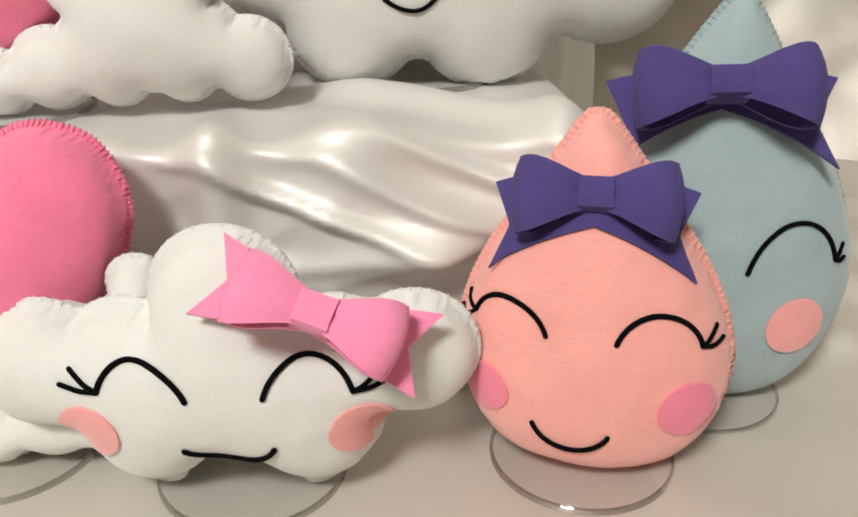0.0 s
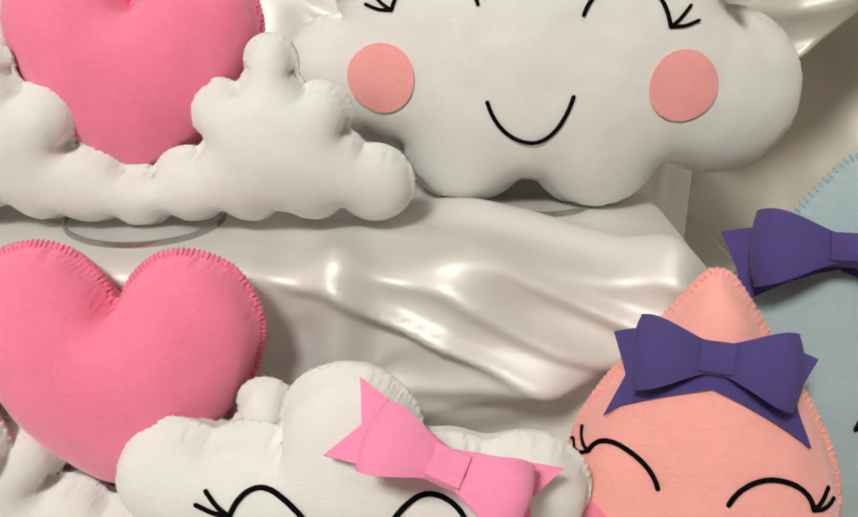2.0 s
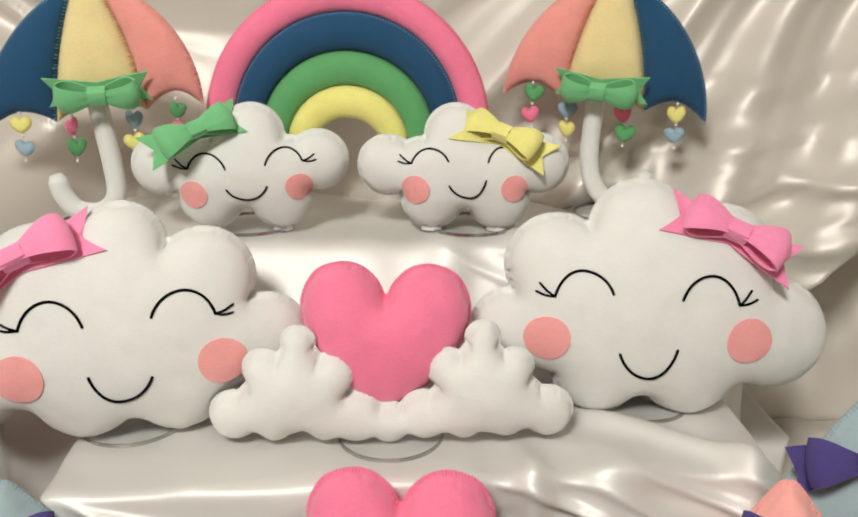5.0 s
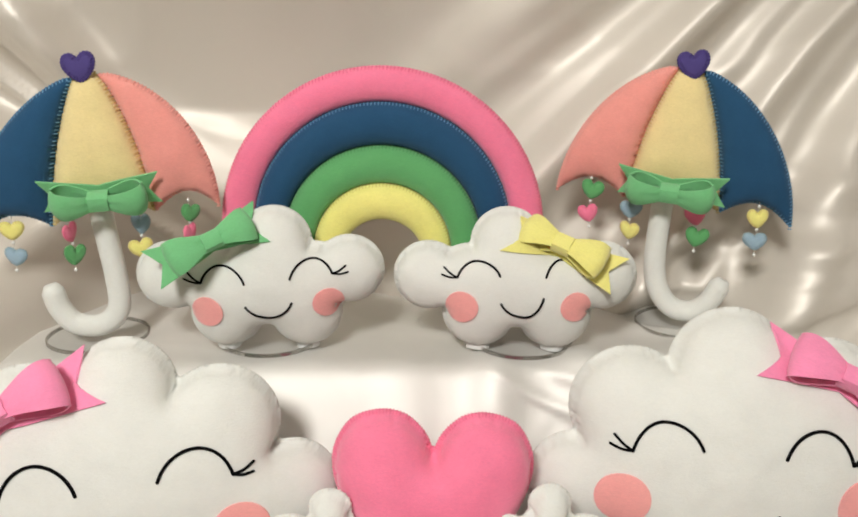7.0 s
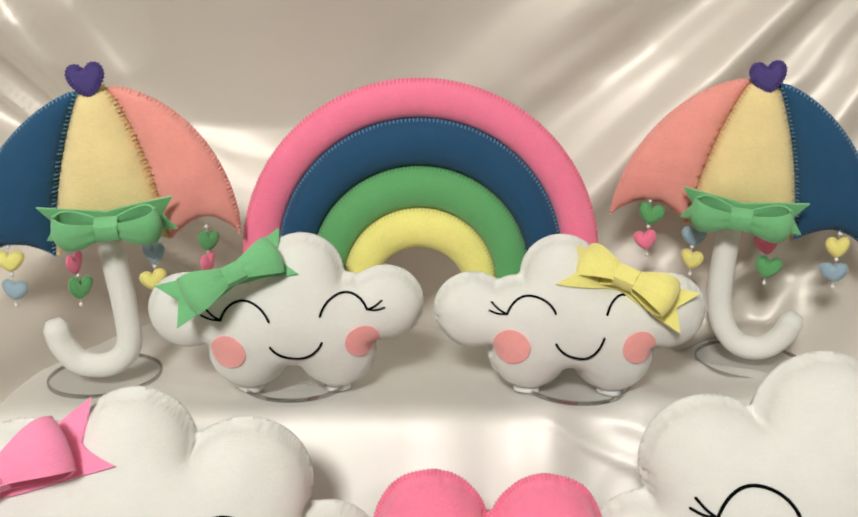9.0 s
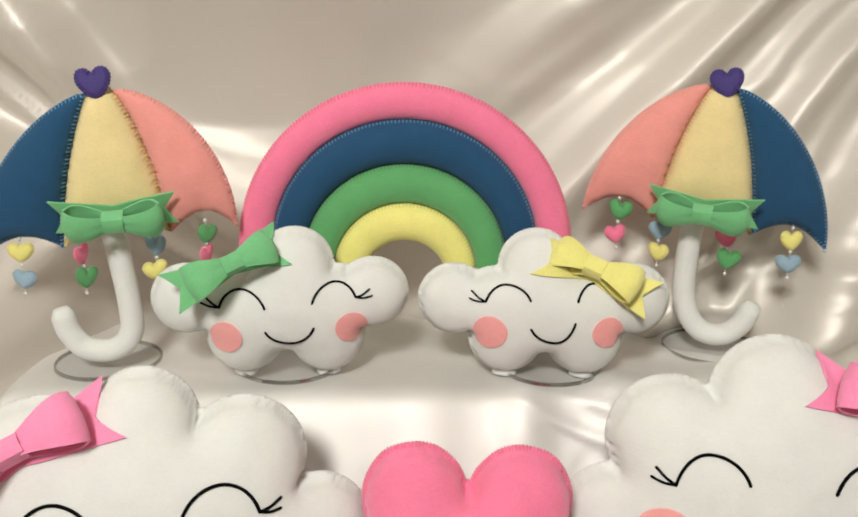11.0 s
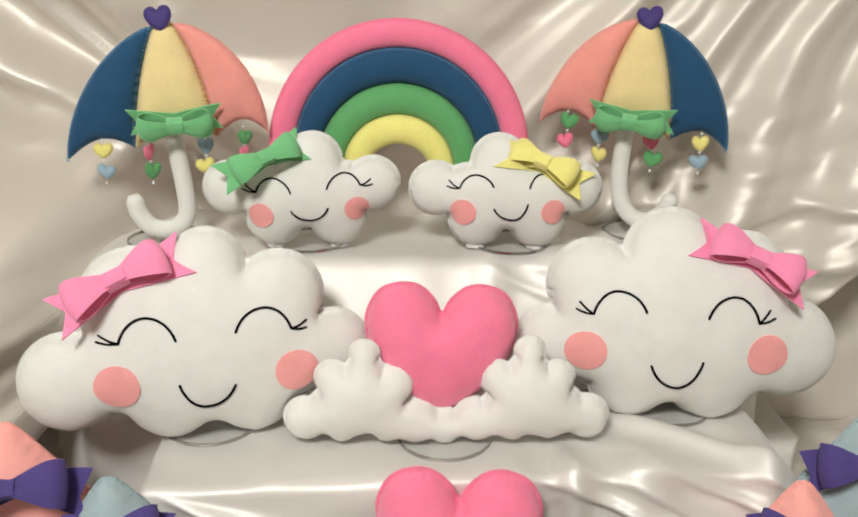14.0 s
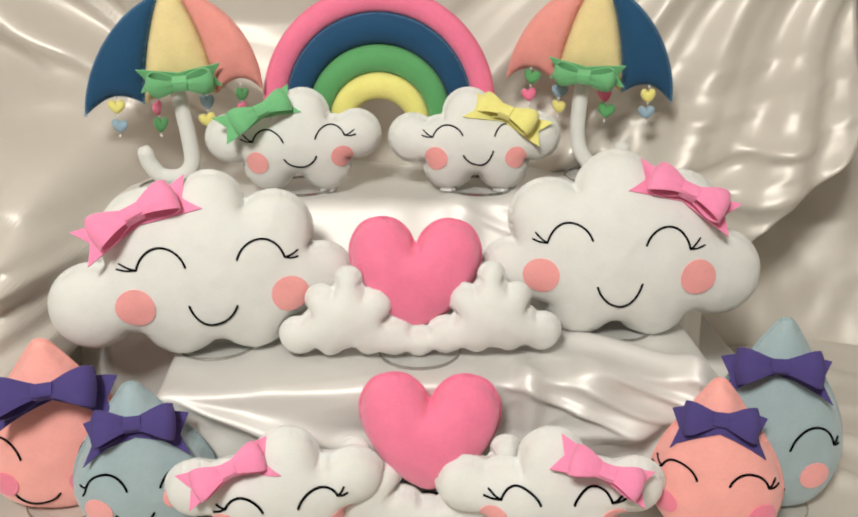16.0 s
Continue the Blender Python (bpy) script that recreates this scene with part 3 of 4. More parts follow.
def tier_cover(name, m, half, depth, height, front_flare, slack, seed, label):
    """A satin cloth over a box step: top, front and both sides in one sheet, with slack slanting folds on the front."""
    th, nu, nv = 0.0012, 300, 150
    P = np.zeros((nu, nv, 3))
    run = 2 * half + 2 * height
    for i in range(nu):
        for j in range(nv):
            u, v = i / (nu - 1), j / (nv - 1)
            s = -run / 2 + run * u
            q = (depth + height) * (1 - v)
            over_x, over_y = 0.004 * math.log1p(math.exp(min(60, (abs(s) - half) / 0.004))), 0.0055 * math.log1p(math.exp(min(60, (q - depth) / 0.0055)))
            sx = math.copysign(abs(s) - over_x, s)
            x, y = sx, depth - (q - over_y)
            drop = min(math.hypot(over_x, over_y), height)
            z, k = height - drop, drop / height
            out = front_flare * 0.4 * math.tanh(k / 0.4)
            share = over_y / (over_x + over_y + 1e-9)
            w = fbm(s * 3.0, k * 0.8, seed, 2)
            swag = 0.0
            for side, angles in ((-1, ((21, 4.5, 0.020), (52, 8, 0.012))), (1, ((60, 7, 0.012),))):
                reach = half - side * s
                phi, r = math.degrees(math.atan2(drop, max(reach, 1e-4))) + 5 * w, math.hypot(reach, drop)
                mine = smooth(-0.07, 0.03, side * s - (0.02 if side > 0 else -0.02))
                for at, wide, tall in angles:
                    swag += mine * tall * math.exp(-((phi - at) / wide) ** 2) * smooth(0.01, 0.07, r)
            slant = s - 2.6 * drop + 0.02 * fbm(s * 6, drop * 9, seed + 5, 2)
            swag += 0.014 * ridge((slant - 0.055) * 2 * math.pi / 0.066, 2.6) * smooth(0.0, 0.06, slant) * smooth(0.075, 0.02, drop) * smooth(0.0, 0.012, drop)
            swag += 0.022 * math.exp(-((s - 0.215) / 0.035) ** 2 - ((drop - 0.055) / 0.022) ** 2)
            lip_wave = ridge((s + 0.05 * fbm(s * 5, 0.3, seed + 3, 2)) * 2 * math.pi / 0.088 + 0.6, 1.4) * (0.25 + 0.75 * smooth(0.0, 0.08, s))
            folds = slack * (swag + 0.016 * lip_wave * (1 - k) + 0.010 * fbm(s * 5 + k, k * 2.2 - s * 2, seed + 4, 3) * (0.4 + k) + 0.011 * crease(s * 1.5 + drop, drop * 2.4 + s * 0.5, seed + 1) * (0.5 + 0.5 * smooth(-0.05, 0.1, s)))
            if share > 0:
                lip = smooth(0.04, 0.0, y)
                y -= (out + folds * smooth(-0.12, 0.28, k)) * share * lip
            if over_x > 1e-5:
                wave = 0.014 * ridge(30 * (y * 0.9 + k * 0.03) + 2 * fbm(y * 5, k, seed + 9, 2), 1.5)
                x += math.copysign((out + wave * smooth(0, 0.4, k)) * (1 - share), s)
            near = smooth(0.07, 0.0, y)
            along, off = (0.82 * (s - half) - 0.57 * y) / -0.99, 0.57 * (s - half) + 0.82 * y
            pull = 0.011 * math.exp(-((off + 0.004) / 0.013) ** 2) * smooth(0.23, 0.15, along) * smooth(-0.02, 0.03, along)
            soft = 0.003 * fbm(s * 6, y * 9, seed + 2, 3) + 0.006 * crease(s * 1.1 + y * 0.6, y * 1.8, seed + 6) * (0.5 + 0.5 * smooth(0.0, 0.12, s)) + slack * pull + near * slack * 0.011 * (lip_wave - 0.3)
            z += soft * (1 - smooth(0, 0.25, k))
            P[i, j] = (x, y, max(z, 0.004))
    v, f = sheet(P, th)
    ob = mesh_object(name, v, f, SATIN)
    ob.matrix_world = m
    return tagged(ob, label, "cloth cover")


tier_cover("step_cover", pose(-0.21, 0.402, 0.0, 0, 0, 7.4), 0.312, 0.26, 0.158, -0.036, 1.0, 3.0, "ivory satin cloth draped over the lower display step")
tier_cover("step_cover", pose(-0.29, 0.632, 0.0, 0, 0, 6.0), 0.365, 0.25, 0.2985, 0.165, 0.6, 7.0, "ivory satin cloth draped over the upper display step")


def back_place(u, v):
    """The hanging drape: smooth to one side, gathered in slanting folds to the other; its hem sweeps in at the foot."""
    z = 1.25 - 1.05 * v
    right = 0.345 - 0.16 * smooth(0.42, 0.20, z) ** 1.5
    x = -1.35 + (right + 1.35) * u
    spread = smooth(-0.60, -0.80, x)
    z -= 0.19 * v * v * spread
    y = 0.93 - 0.05 * v - (1.4 * (min(max(z, 0.47), 0.8) - 0.47) ** 2 + 0.6 * max(0.0, z - 0.8)) * smooth(0.05, -0.4, x) - 0.22 * max(0.0, 0.5 - z) * smooth(-0.3, -0.5, x)
    gather = smooth(-0.38, -0.06, x - 0.42 * (z - 0.45))
    y -= 0.14 * (0.85 - min(max(z, 0.55), 0.85)) * smooth(-0.42, -0.18, x - 0.42 * (z - 0.45))
    r = math.hypot(0.48 - x, 1.006 - z)
    psi = math.degrees(math.atan2(1.006 - z, 0.48 - x)) + 2.0 * fbm(r * 2.5, 0.0, 4.0, 2) + 0.9 * fbm(x * 3, z * 3, 5.0, 2)
    vary = 0.75 + 0.7 * fbm(psi / 14, r * 1.5, 6.0, 2)
    y -= gather * r * (0.062 * vary * ridge(radians((psi - 41) * 36), 1.9) + 0.012 * ridge(radians((psi - 38) * 83) + 1.5 * fbm(psi / 9, r * 1.2, 2.0, 2), 1.6))
    y -= 0.012 * fbm(x * 2.4, z * 2.0, 9.0, 3)
    fan = math.hypot(x + 0.50, z - 0.30)
    turn = math.degrees(math.atan2(z - 0.30, -0.50 - x)) + 7 * fbm(x * 3, z * 3, 12.0, 2)
    shown = smooth(-0.56, -0.70, x) * smooth(0.10, 0.25, fan) * smooth(78, 55, turn)
    y -= shown * (0.055 * ridge(radians((turn - 8) * 15.0), 2.8) + 0.02 * ridge(radians((turn - 3) * 37.0) + 2 * fbm(fan * 4, turn / 20, 3.0, 2), 2.0)) * (0.6 + fan)
    far = smooth(-0.45, -0.8, x)
    y -= 0.010 * far * ridge((x * 0.75 + z * 1.0) * 26 + 2 * fbm(x * 2, z * 2, 6.0, 2), 1.8)
    foot = smooth(0.54, 0.30, z)
    y -= 0.10 * foot * smooth(-0.1, 0.25, x)
    y -= foot * smooth(-0.15, 0.0, x) * (0.010 * fbm(x * 7, z * 9, 2.0, 2) + 0.016 * crease(x * 1.5, z * 4.5 - x * 1.2, 3.0) + 0.010 * ridge((z * 1.0 - x * 0.35) * 115 + 2 * fbm(x * 5, z * 4, 7.0, 2), 1.5))
    y -= foot * smooth(-0.44, -0.56, x) * (0.02 + 0.022 * crease(x * 1.8 + z, z * 3.6 + x * 1.4, 6.0))
    y -= 0.016 * crease(x * 0.9 + z * 0.5, z * 0.9 - x * 0.4, 5.0) * (0.16 + 1.7 * smooth(-0.5, -0.75, x) * smooth(0.85, 0.6, z) + 0.4 * gather)
    low = smooth(0.47, 0.24, z) * smooth(-0.60, -0.72, x)
    y -= 0.34 * low + 0.03 * low * ridge((x * 0.9 + z * 1.3) * 24 + 2 * fbm(x * 3, z * 3, 3.0, 2), 1.6)
    return x, y, z


cloth("backdrop_drape", 300, 210, back_place, SATIN_BACK, "cream satin backdrop hanging in slanting gathered folds", "drape")


def under_place(u, v):
    x, z = -1.5 + 2.9 * u, 1.3 - 1.29 * v
    y = 1.02 - 0.16 * smooth(0.40, 0.0, z) + 0.03 * fbm(x * 3.4, z * 3.4, 3.0, 4)
    y -= 0.036 * crease(x * 1.2, z * 1.1, 8.0)
    y -= 0.035 * ridge(x * 13 + z * 7 + 2 * fbm(x * 3, z * 3, 1.0, 2), 1.8) + 0.02 * ridge(x * 9 - z * 19 + 2 * fbm(x * 2, z * 2, 4.0, 2), 1.8)
    return x, y, z


cloth("under_drape", 220, 120, under_place, SATIN_BACK, "crumpled cream satin cloth hanging behind the backdrop", "drape")

# ---- top step: rainbow, umbrellas, small clouds ----
SMALL_CLOUD = [(0.012, 0.1105, 0.0345), (-0.083, 0.080, 0.0325), (0.080, 0.084, 0.0328), (-0.0345, 0.0450, 0.0345), (0.0385, 0.0440, 0.0345), (0.003, 0.0760, 0.0445), (-0.045, 0.079, 0.033), (0.048, 0.079, 0.032)]
SMALL_CLOUD_R = [(-0.0172, 0.1105, 0.0335), (-0.0891, 0.0778, 0.0330), (0.0700, 0.0815, 0.0322), (-0.0415, 0.0445, 0.0345), (0.0282, 0.0450, 0.0345), (-0.006, 0.0748, 0.0440), (-0.052, 0.077, 0.032), (0.038, 0.079, 0.033)]

cloud_cushion(pose(-0.417, 0.655, 0.2965, 0, 0, 8), SMALL_CLOUD,
              dict(e1=((-0.0508, 0.0816), (-0.0336, 0.0966), (-0.012, 0.0814)),
                   l1=((-0.0662, 0.0852), (-0.0634, 0.091)),
                   e2=((0.0653, 0.0883), (0.0467, 0.1017), (0.0282, 0.0855)),
                   l2=((0.0794, 0.0887), (0.0772, 0.0943)),
                   m=((-0.012, 0.0601), (0.0081, 0.0487), (0.029, 0.0634)),
                   c=((-0.0468, 0.0546, 0.0145), (0.0616, 0.0613, 0.0141))),
              0.64, BOW_GREEN, (-0.449, 0.608, 0.417, 26, 30, 21, 0.037, 0.0165), "small white felt cloud cushion with a smiling face and green bow", "small cloud cushions", 0.00105, seed=1, pads=((-0.0345, 0.0125), (0.0385, 0.0115)))
cloud_cushion(pose(-0.175, 0.668, 0.2965, -3, 0, 0), SMALL_CLOUD_R,
              dict(e1=((-0.0609, 0.0841), (-0.0416, 0.0993), (-0.0229, 0.0872)),
                   l1=((-0.0751, 0.0856), (-0.0734, 0.0919)),
                   e2=((0.0511, 0.0881), (0.0313, 0.1005), (0.0176, 0.0866)),
                   l2=((0.064, 0.0878), (0.0592, 0.0906)),
                   m=((-0.0215, 0.0621), (-0.0001, 0.0491), (0.0159, 0.068)),
                   c=((-0.0569, 0.0569, 0.015), (0.0451, 0.0591, 0.0139))),
              0.64, LEMON, (-0.143, 0.648, 0.4085, -6, 44, -24, 0.0375, 0.0172), "small white felt cloud cushion with a smiling face and yellow bow", "small cloud cushions", 0.00105, seed=2, pads=((-0.0415, 0.0120), (0.0282, 0.0125)))
disc(-0.417, 0.672, 0.3032)
disc(-0.175, 0.687, 0.3032)


def rainbow(m):
    thing = empty("rainbow_cushion", m, "stuffed felt rainbow in pink, blue, green and yellow", "cushion")
    rings = [(0.155, 0.1085), (0.1234, 0.1076), (0.0952, 0.0955), (0.0666, 0.088), (0.040, 0.079)]
    for k, (mat, thread) in enumerate(((HEART_PINK, THREAD_PINK), (BLUE, THREAD_BLUE), (GREEN, THREAD_GREEN), (LEMON, THREAD_LEMON))):
        (ro, co), (ri, ci) = rings[k], rings[k + 1]
        n, sec = 90, 20
        path = []
        for i in range(n + 1):
            g = -0.28 + 1.56 * i / n
            if g < 0:
                a, dz = 0.0, g / 0.28
            elif g > 1:
                a, dz = math.pi, (1 - g) / 0.28
            else:
                a, dz = math.pi * g, 0.0
            leg = (0.55, 0.5, 0.45, 0.2)[k]
            path.append((ro * math.cos(a), co + ro * math.sin(a) + dz * co * leg, ri * math.cos(a), ci + ri * math.sin(a) + dz * ci * leg, i))
        V, F = [], []
        for ox, oz, ix, iz, i in path:
            wide = math.hypot(ox - ix, oz - iz)
            for s in range(sec):
                b = 2 * math.pi * s / sec
                q = 0.5 + 0.5 * math.cos(b) * 1.0
                lump = 1 + 0.03 * noise.noise(Vector((ox * 30, oz * 30, k)))
                V.append((ix + (ox - ix) * q, -math.sin(b) * wide * 0.37 * lump, iz + (oz - iz) * q))
        for i in range(n):
            for s in range(sec):
                a, b = i * sec + s, i * sec + (s + 1) % sec
                F.append((a, b, b + sec, a + sec))
        F.append(tuple(range(sec)))
        F.append(tuple(n * sec + s for s in range(sec - 1, -1, -1)))
        band = mesh_object("band", V, F, mat, thing)
        pieces = []
        count, wide = round(math.pi * ro / 0.0034), ro - ri
        for i in range(count):
            g = math.pi * (i + 0.5) / count
            for (r, c, inward) in ((ro, co, -1),):
                x, z, nx, nz = r * math.cos(g), c + r * math.sin(g), math.cos(g), math.sin(g)
                pieces.append(tube([(x - nx * e, -0.37 * wide * math.sqrt(1 - (1 - 2 * e / wide) ** 2) - 0.0003, z - nz * e) for e in (0.0030, 0.0018, 0.0007, 0.0001)], 0.00060, 5))
        v, f = merge(pieces)
        tagged(mesh_object("stitching", v, f, thread, band), kind="stuff")
    return thing


rainbow(pose(-0.312, 0.706, 0.2995, 0, 0, 3))


def charm_heart(parent, x, z, material, thread, turn, seed, size=0.0105):
    poly = heart_outline(size * (1 + 0.08 * math.sin(seed * 3.7)), size * (1.72 + 0.12 * math.sin(seed * 5.1)), size * 1.33)
    s = Surface(dist_polygon(poly), poly_box(poly), 0.0008, 0.30, flange=0.0016, edge=0.0010, wobble=0.0005, seed=seed)
    v, f = s.mesh(1.0)
    ob = mesh_object("heart_charm", v, f, material, parent)
    ob.matrix_local = pose(x, 0, z - size * 0.9, 0, 11 * math.sin(seed * 2.3), turn)
    v, f = stitches(s, outline_polygon(poly, 0.0026), 0.0019, 0.00036)
    tagged(mesh_object("stitching", v, f, thread, ob), kind="stuff")
    return ob


def umbrella(m, roll, gores, pole, strings, heart_x, heart_z, bow_spec, mid, reach, shear, label, seed):
    """A stuffed felt umbrella: three gores, a hooked pole, a bow, a heart on top and strings of small hearts."""
    thing = empty("umbrella_cushion", m, label, "umbrella", "felt umbrellas")
    w, h, p = 0.112, 0.137, 1.80

    def arc(x):
        return h * max(0.0, 1 - (abs(x) / w) ** p) ** (1 / p)

    def seam(side, n=12):
        return [(side * (0.010 + (reach[0] if side < 0 else reach[1]) * (k / n) ** 0.8 + 0.004 * math.sin(math.pi * k / n)), (arc(0.010) - 0.002) * (1 - k / n) + 0.004 * k / n) for k in range(n + 1)]

    def scallop(a, b, rise, n=14):
        return [(a[0] + (b[0] - a[0]) * k / n, a[1] + (b[1] - a[1]) * k / n + rise * math.sin(math.pi * k / n)) for k in range(1, n)]

    left_top = [(-w * math.sin(t) ** 0.9, arc(-w * math.sin(t) ** 0.9)) for t in np.linspace(math.pi / 2, 0.14, 22)]
    sl, sr = seam(-1), seam(1)
    tip_l, tip_r = (-w, 0.0), (w, 0.0)
    left = [tip_l] + left_top + sl + scallop(sl[-1], tip_l, 0.017)
    middle = [sl[0]] + [(x, arc(x)) for x in np.linspace(-0.009, 0.009, 6)] + sr + scallop(sr[-1], sl[-1], 0.016) + sl[:0:-1]
    right = [tip_r] + [(-x, z) for x, z in left_top] + sr + scallop(sr[-1], tip_r, 0.017)
    left, middle, right = [[(x, z + shear * x) for x, z in g] for g in (left, middle, right)]
    tilt = pose(mid[0], 0, mid[1], 0, -roll, 0)
    surfaces = []
    for name, poly, (mat, thread) in (("gore", left, gores[0]), ("gore", middle, gores[1]), ("gore", right, gores[2])):
        s, body = stuffed(name, thing, mat, dist_polygon(poly), poly_box(poly), outline_polygon(poly, 0.0034), thread, 0.44, 0.0020, 0.9, seed=seed + len(surfaces), inside=0.0026, flange=0.0020, thick=0.00060)
        body.matrix_local = tilt
        surfaces.append(s)
    v, f = tube([(q[0], 0.0, q[1]) for q in spline(pole, 8)], 0.0104, 18)
    mesh_object("pole", v, f, WHITE, thing, "white felt hooked pole")
    poly = heart_outline(0.0145, 0.026, 0.0205)
    s = Surface(dist_polygon(poly), poly_box(poly), 0.0009, 0.26, flange=0.0026, edge=0.0014, wobble=0.0005, seed=seed)
    v, f = s.mesh(1.0)
    top = mesh_object("heart_top", v, f, PURPLE, thing, "purple felt heart finial")
    top.matrix_local = pose(heart_x, -0.010, heart_z - 0.014, -8, -8, 0)
    v, f = stitches(s, outline_polygon(poly, 0.003), 0.0034, 0.0006)
    tagged(mesh_object("stitching", v, f, THREAD_PURPLE, top), kind="stuff")
    tied_bow(thing, m, BOW_GREEN, bow_spec, None, 0.74, 0.002, 0.21, 0.30, "green felt bow")
    for k, (x, z_top, charms) in enumerate(strings):
        zs = [c[0] for c in charms]
        low = min(zs) - 0.016
        v, f = tube([(x, -0.004, z_top), (x, -0.006, low)], 0.0004, 5)
        st = mesh_object("charm_string", v, f, THREAD, thing)
        for j, (cz, mat, thread, turn) in enumerate(charms):
            c = charm_heart(st, x, cz, mat, thread, turn, seed + k * 2 + j)
            c.location.y = -0.0065
        for bz in (zs[0] + 0.0115, (zs[0] + zs[1]) / 2, low + 0.002):
            bm = bmesh.new()
            bmesh.ops.create_uvsphere(bm, u_segments=10, v_segments=6, radius=0.0017)
            me = bpy.data.meshes.new("bead")
            bm.to_mesh(me)
            bm.free()
            me.materials.append(BEAD)
            me.polygons.foreach_set("use_smooth", [True] * len(me.polygons))
            b = new("bead", me)
            b.parent = st
            b.location = (x, -0.006, bz)
    return thing


BL, PK, GN, YL = (CHARM_BLUE, THREAD_GREY), (HEART_PINK, THREAD_PINK), (GREEN, THREAD_GREEN), (LEMON, THREAD_SAND)
umbrella(pose(-0.567, 0.65, 0.300, 0, 0, 13), -2, ((BLUE, THREAD_BLUE), (SAND, THREAD_SAND), (SALMON, THREAD_PEACH)),
         [(0.0, 0.170), (0.003, 0.130), (0.010, 0.075), (0.010, 0.040), (-0.006, 0.024), (-0.030, 0.026), (-0.043, 0.042), (-0.0475, 0.058)],
         [(-0.0745, 0.135, ((0.120, *YL, 10), (0.096, *BL, -15))), (-0.0235, 0.135, ((0.117, *PK, 68), (0.0944, *GN, 50))),
          (0.038, 0.140, ((0.122, *BL, -20), (0.0996, *YL, 15))), (0.0818, 0.145, ((0.1317, *GN, 45), (0.1128, *PK, 66)))],
         0.001, 0.264, (-0.55, 0.622, 0.454, 18, -24, 3, 0.0375, 0.015), (-0.003, 0.1215), (0.027, 0.044), 0.16, "felt umbrella with blue, pale yellow and salmon panels and hanging hearts", 11)
umbrella(pose(-0.03, 0.74, 0.300, 0, 0, -13), -4, ((SALMON, THREAD_PEACH), (SAND, THREAD_SAND), (BLUE, THREAD_BLUE)),
         [(-0.008, 0.170), (-0.0115, 0.125), (-0.014, 0.075), (-0.009, 0.045), (0.006, 0.026), (0.026, 0.024), (0.041, 0.036), (0.049, 0.052)],
         [(-0.080, 0.160, ((0.142, *GN, -8), (0.1185, *PK, 10))), (-0.041, 0.150, ((0.1253, *BL, 12), (0.1039, *YL, -25))),
          (0.0220, 0.150, ((0.1224, *PK, -14), (0.1012, *GN, 10))), (0.077, 0.145, ((0.1239, *YL, 8), (0.1023, *BL, -12)))],
         0.009, 0.265, (-0.041, 0.71, 0.452, -18, -22, -5, 0.0372, 0.0145), (-0.004, 0.1265), (0.034, 0.036), -0.04, "felt umbrella with salmon, pale yellow and blue panels and hanging hearts", 31)
disc(-0.587, 0.665, 0.3032)
disc(-0.010, 0.748, 0.3032)

# ---- lower step: large clouds, heart with small clouds ----
LARGE_L = [(-0.144, 0.0685, 0.0512), (-0.074, 0.1428, 0.0591), (-0.0062, 0.179, 0.0394), (0.063, 0.1466, 0.0463), (0.116, 0.0904, 0.0384), (-0.048, 0.0512, 0.0478), (0.033, 0.0502, 0.0463), (-0.0099, 0.0971, 0.0788), (-0.088, 0.0857, 0.0532), (0.074, 0.0876, 0.0493)]
LARGE_R = [(-0.113, 0.0847, 0.0401), (-0.0715, 0.1483, 0.0488), (0.0057, 0.1812, 0.0488), (0.08, 0.1561, 0.0512), (0.1305, 0.0847, 0.0535), (-0.029, 0.0493, 0.0453), (0.055, 0.0493, 0.0453), (0.0119, 0.1009, 0.0788), (0.086, 0.0895, 0.0552), (-0.067, 0.0933, 0.0512)]
cloud_cushion(pose(-0.47, 0.470, 0.157, -8, 0, 14), LARGE_L,
              dict(e1=((-0.0859, 0.1174), (-0.0595, 0.141), (-0.0333, 0.1185)),
                   l1=((-0.1073, 0.1185), (-0.1045, 0.1247)),
                   e2=((0.074, 0.121), (0.0483, 0.1438), (0.0221, 0.1232)),
                   l2=((0.0884, 0.1197), (0.0888, 0.1267)),
                   m=((-0.0328, 0.0739), (-0.0101, 0.0489), (0.0187, 0.0704)),
                   c=((-0.0908, 0.0746, 0.0218), (0.0778, 0.0781, 0.0212))),
              0.53, BOW_PINK, (-0.545, 0.43, 0.336, 8, 41, 30, 0.0465, 0.0205), "large white felt cloud cushion with a smiling face and pink bow", "large cloud cushions", 0.0013, 0.0023, 3)
cloud_cushion(pose(-0.02, 0.540, 0.157, -8, 0, 1), LARGE_R,
              dict(e1=((-0.076, 0.1263), (-0.0524, 0.1503), (-0.0256, 0.1309)),
                   l1=((-0.0924, 0.1295), (-0.0894, 0.1371)),
                   e2=((0.0851, 0.1222), (0.0596, 0.1481), (0.0346, 0.1269)),
                   l2=((0.102, 0.1264), (0.0964, 0.1346)),
                   m=((-0.0174, 0.0759), (0.0105, 0.0522), (0.0327, 0.0812)),
                   c=((-0.0819, 0.087, 0.0209), (0.0968, 0.0893, 0.0209))),
              0.53, BOW_PINK, (0.059, 0.519, 0.3455, 6, 42, -29, 0.0425, 0.0200), "large white felt cloud cushion with a smiling face and pink bow", "large cloud cushions", 0.0013, 0.0023, 4)
disc(-0.483, 0.478, 0.1632)
disc(-0.005, 0.555, 0.1632)

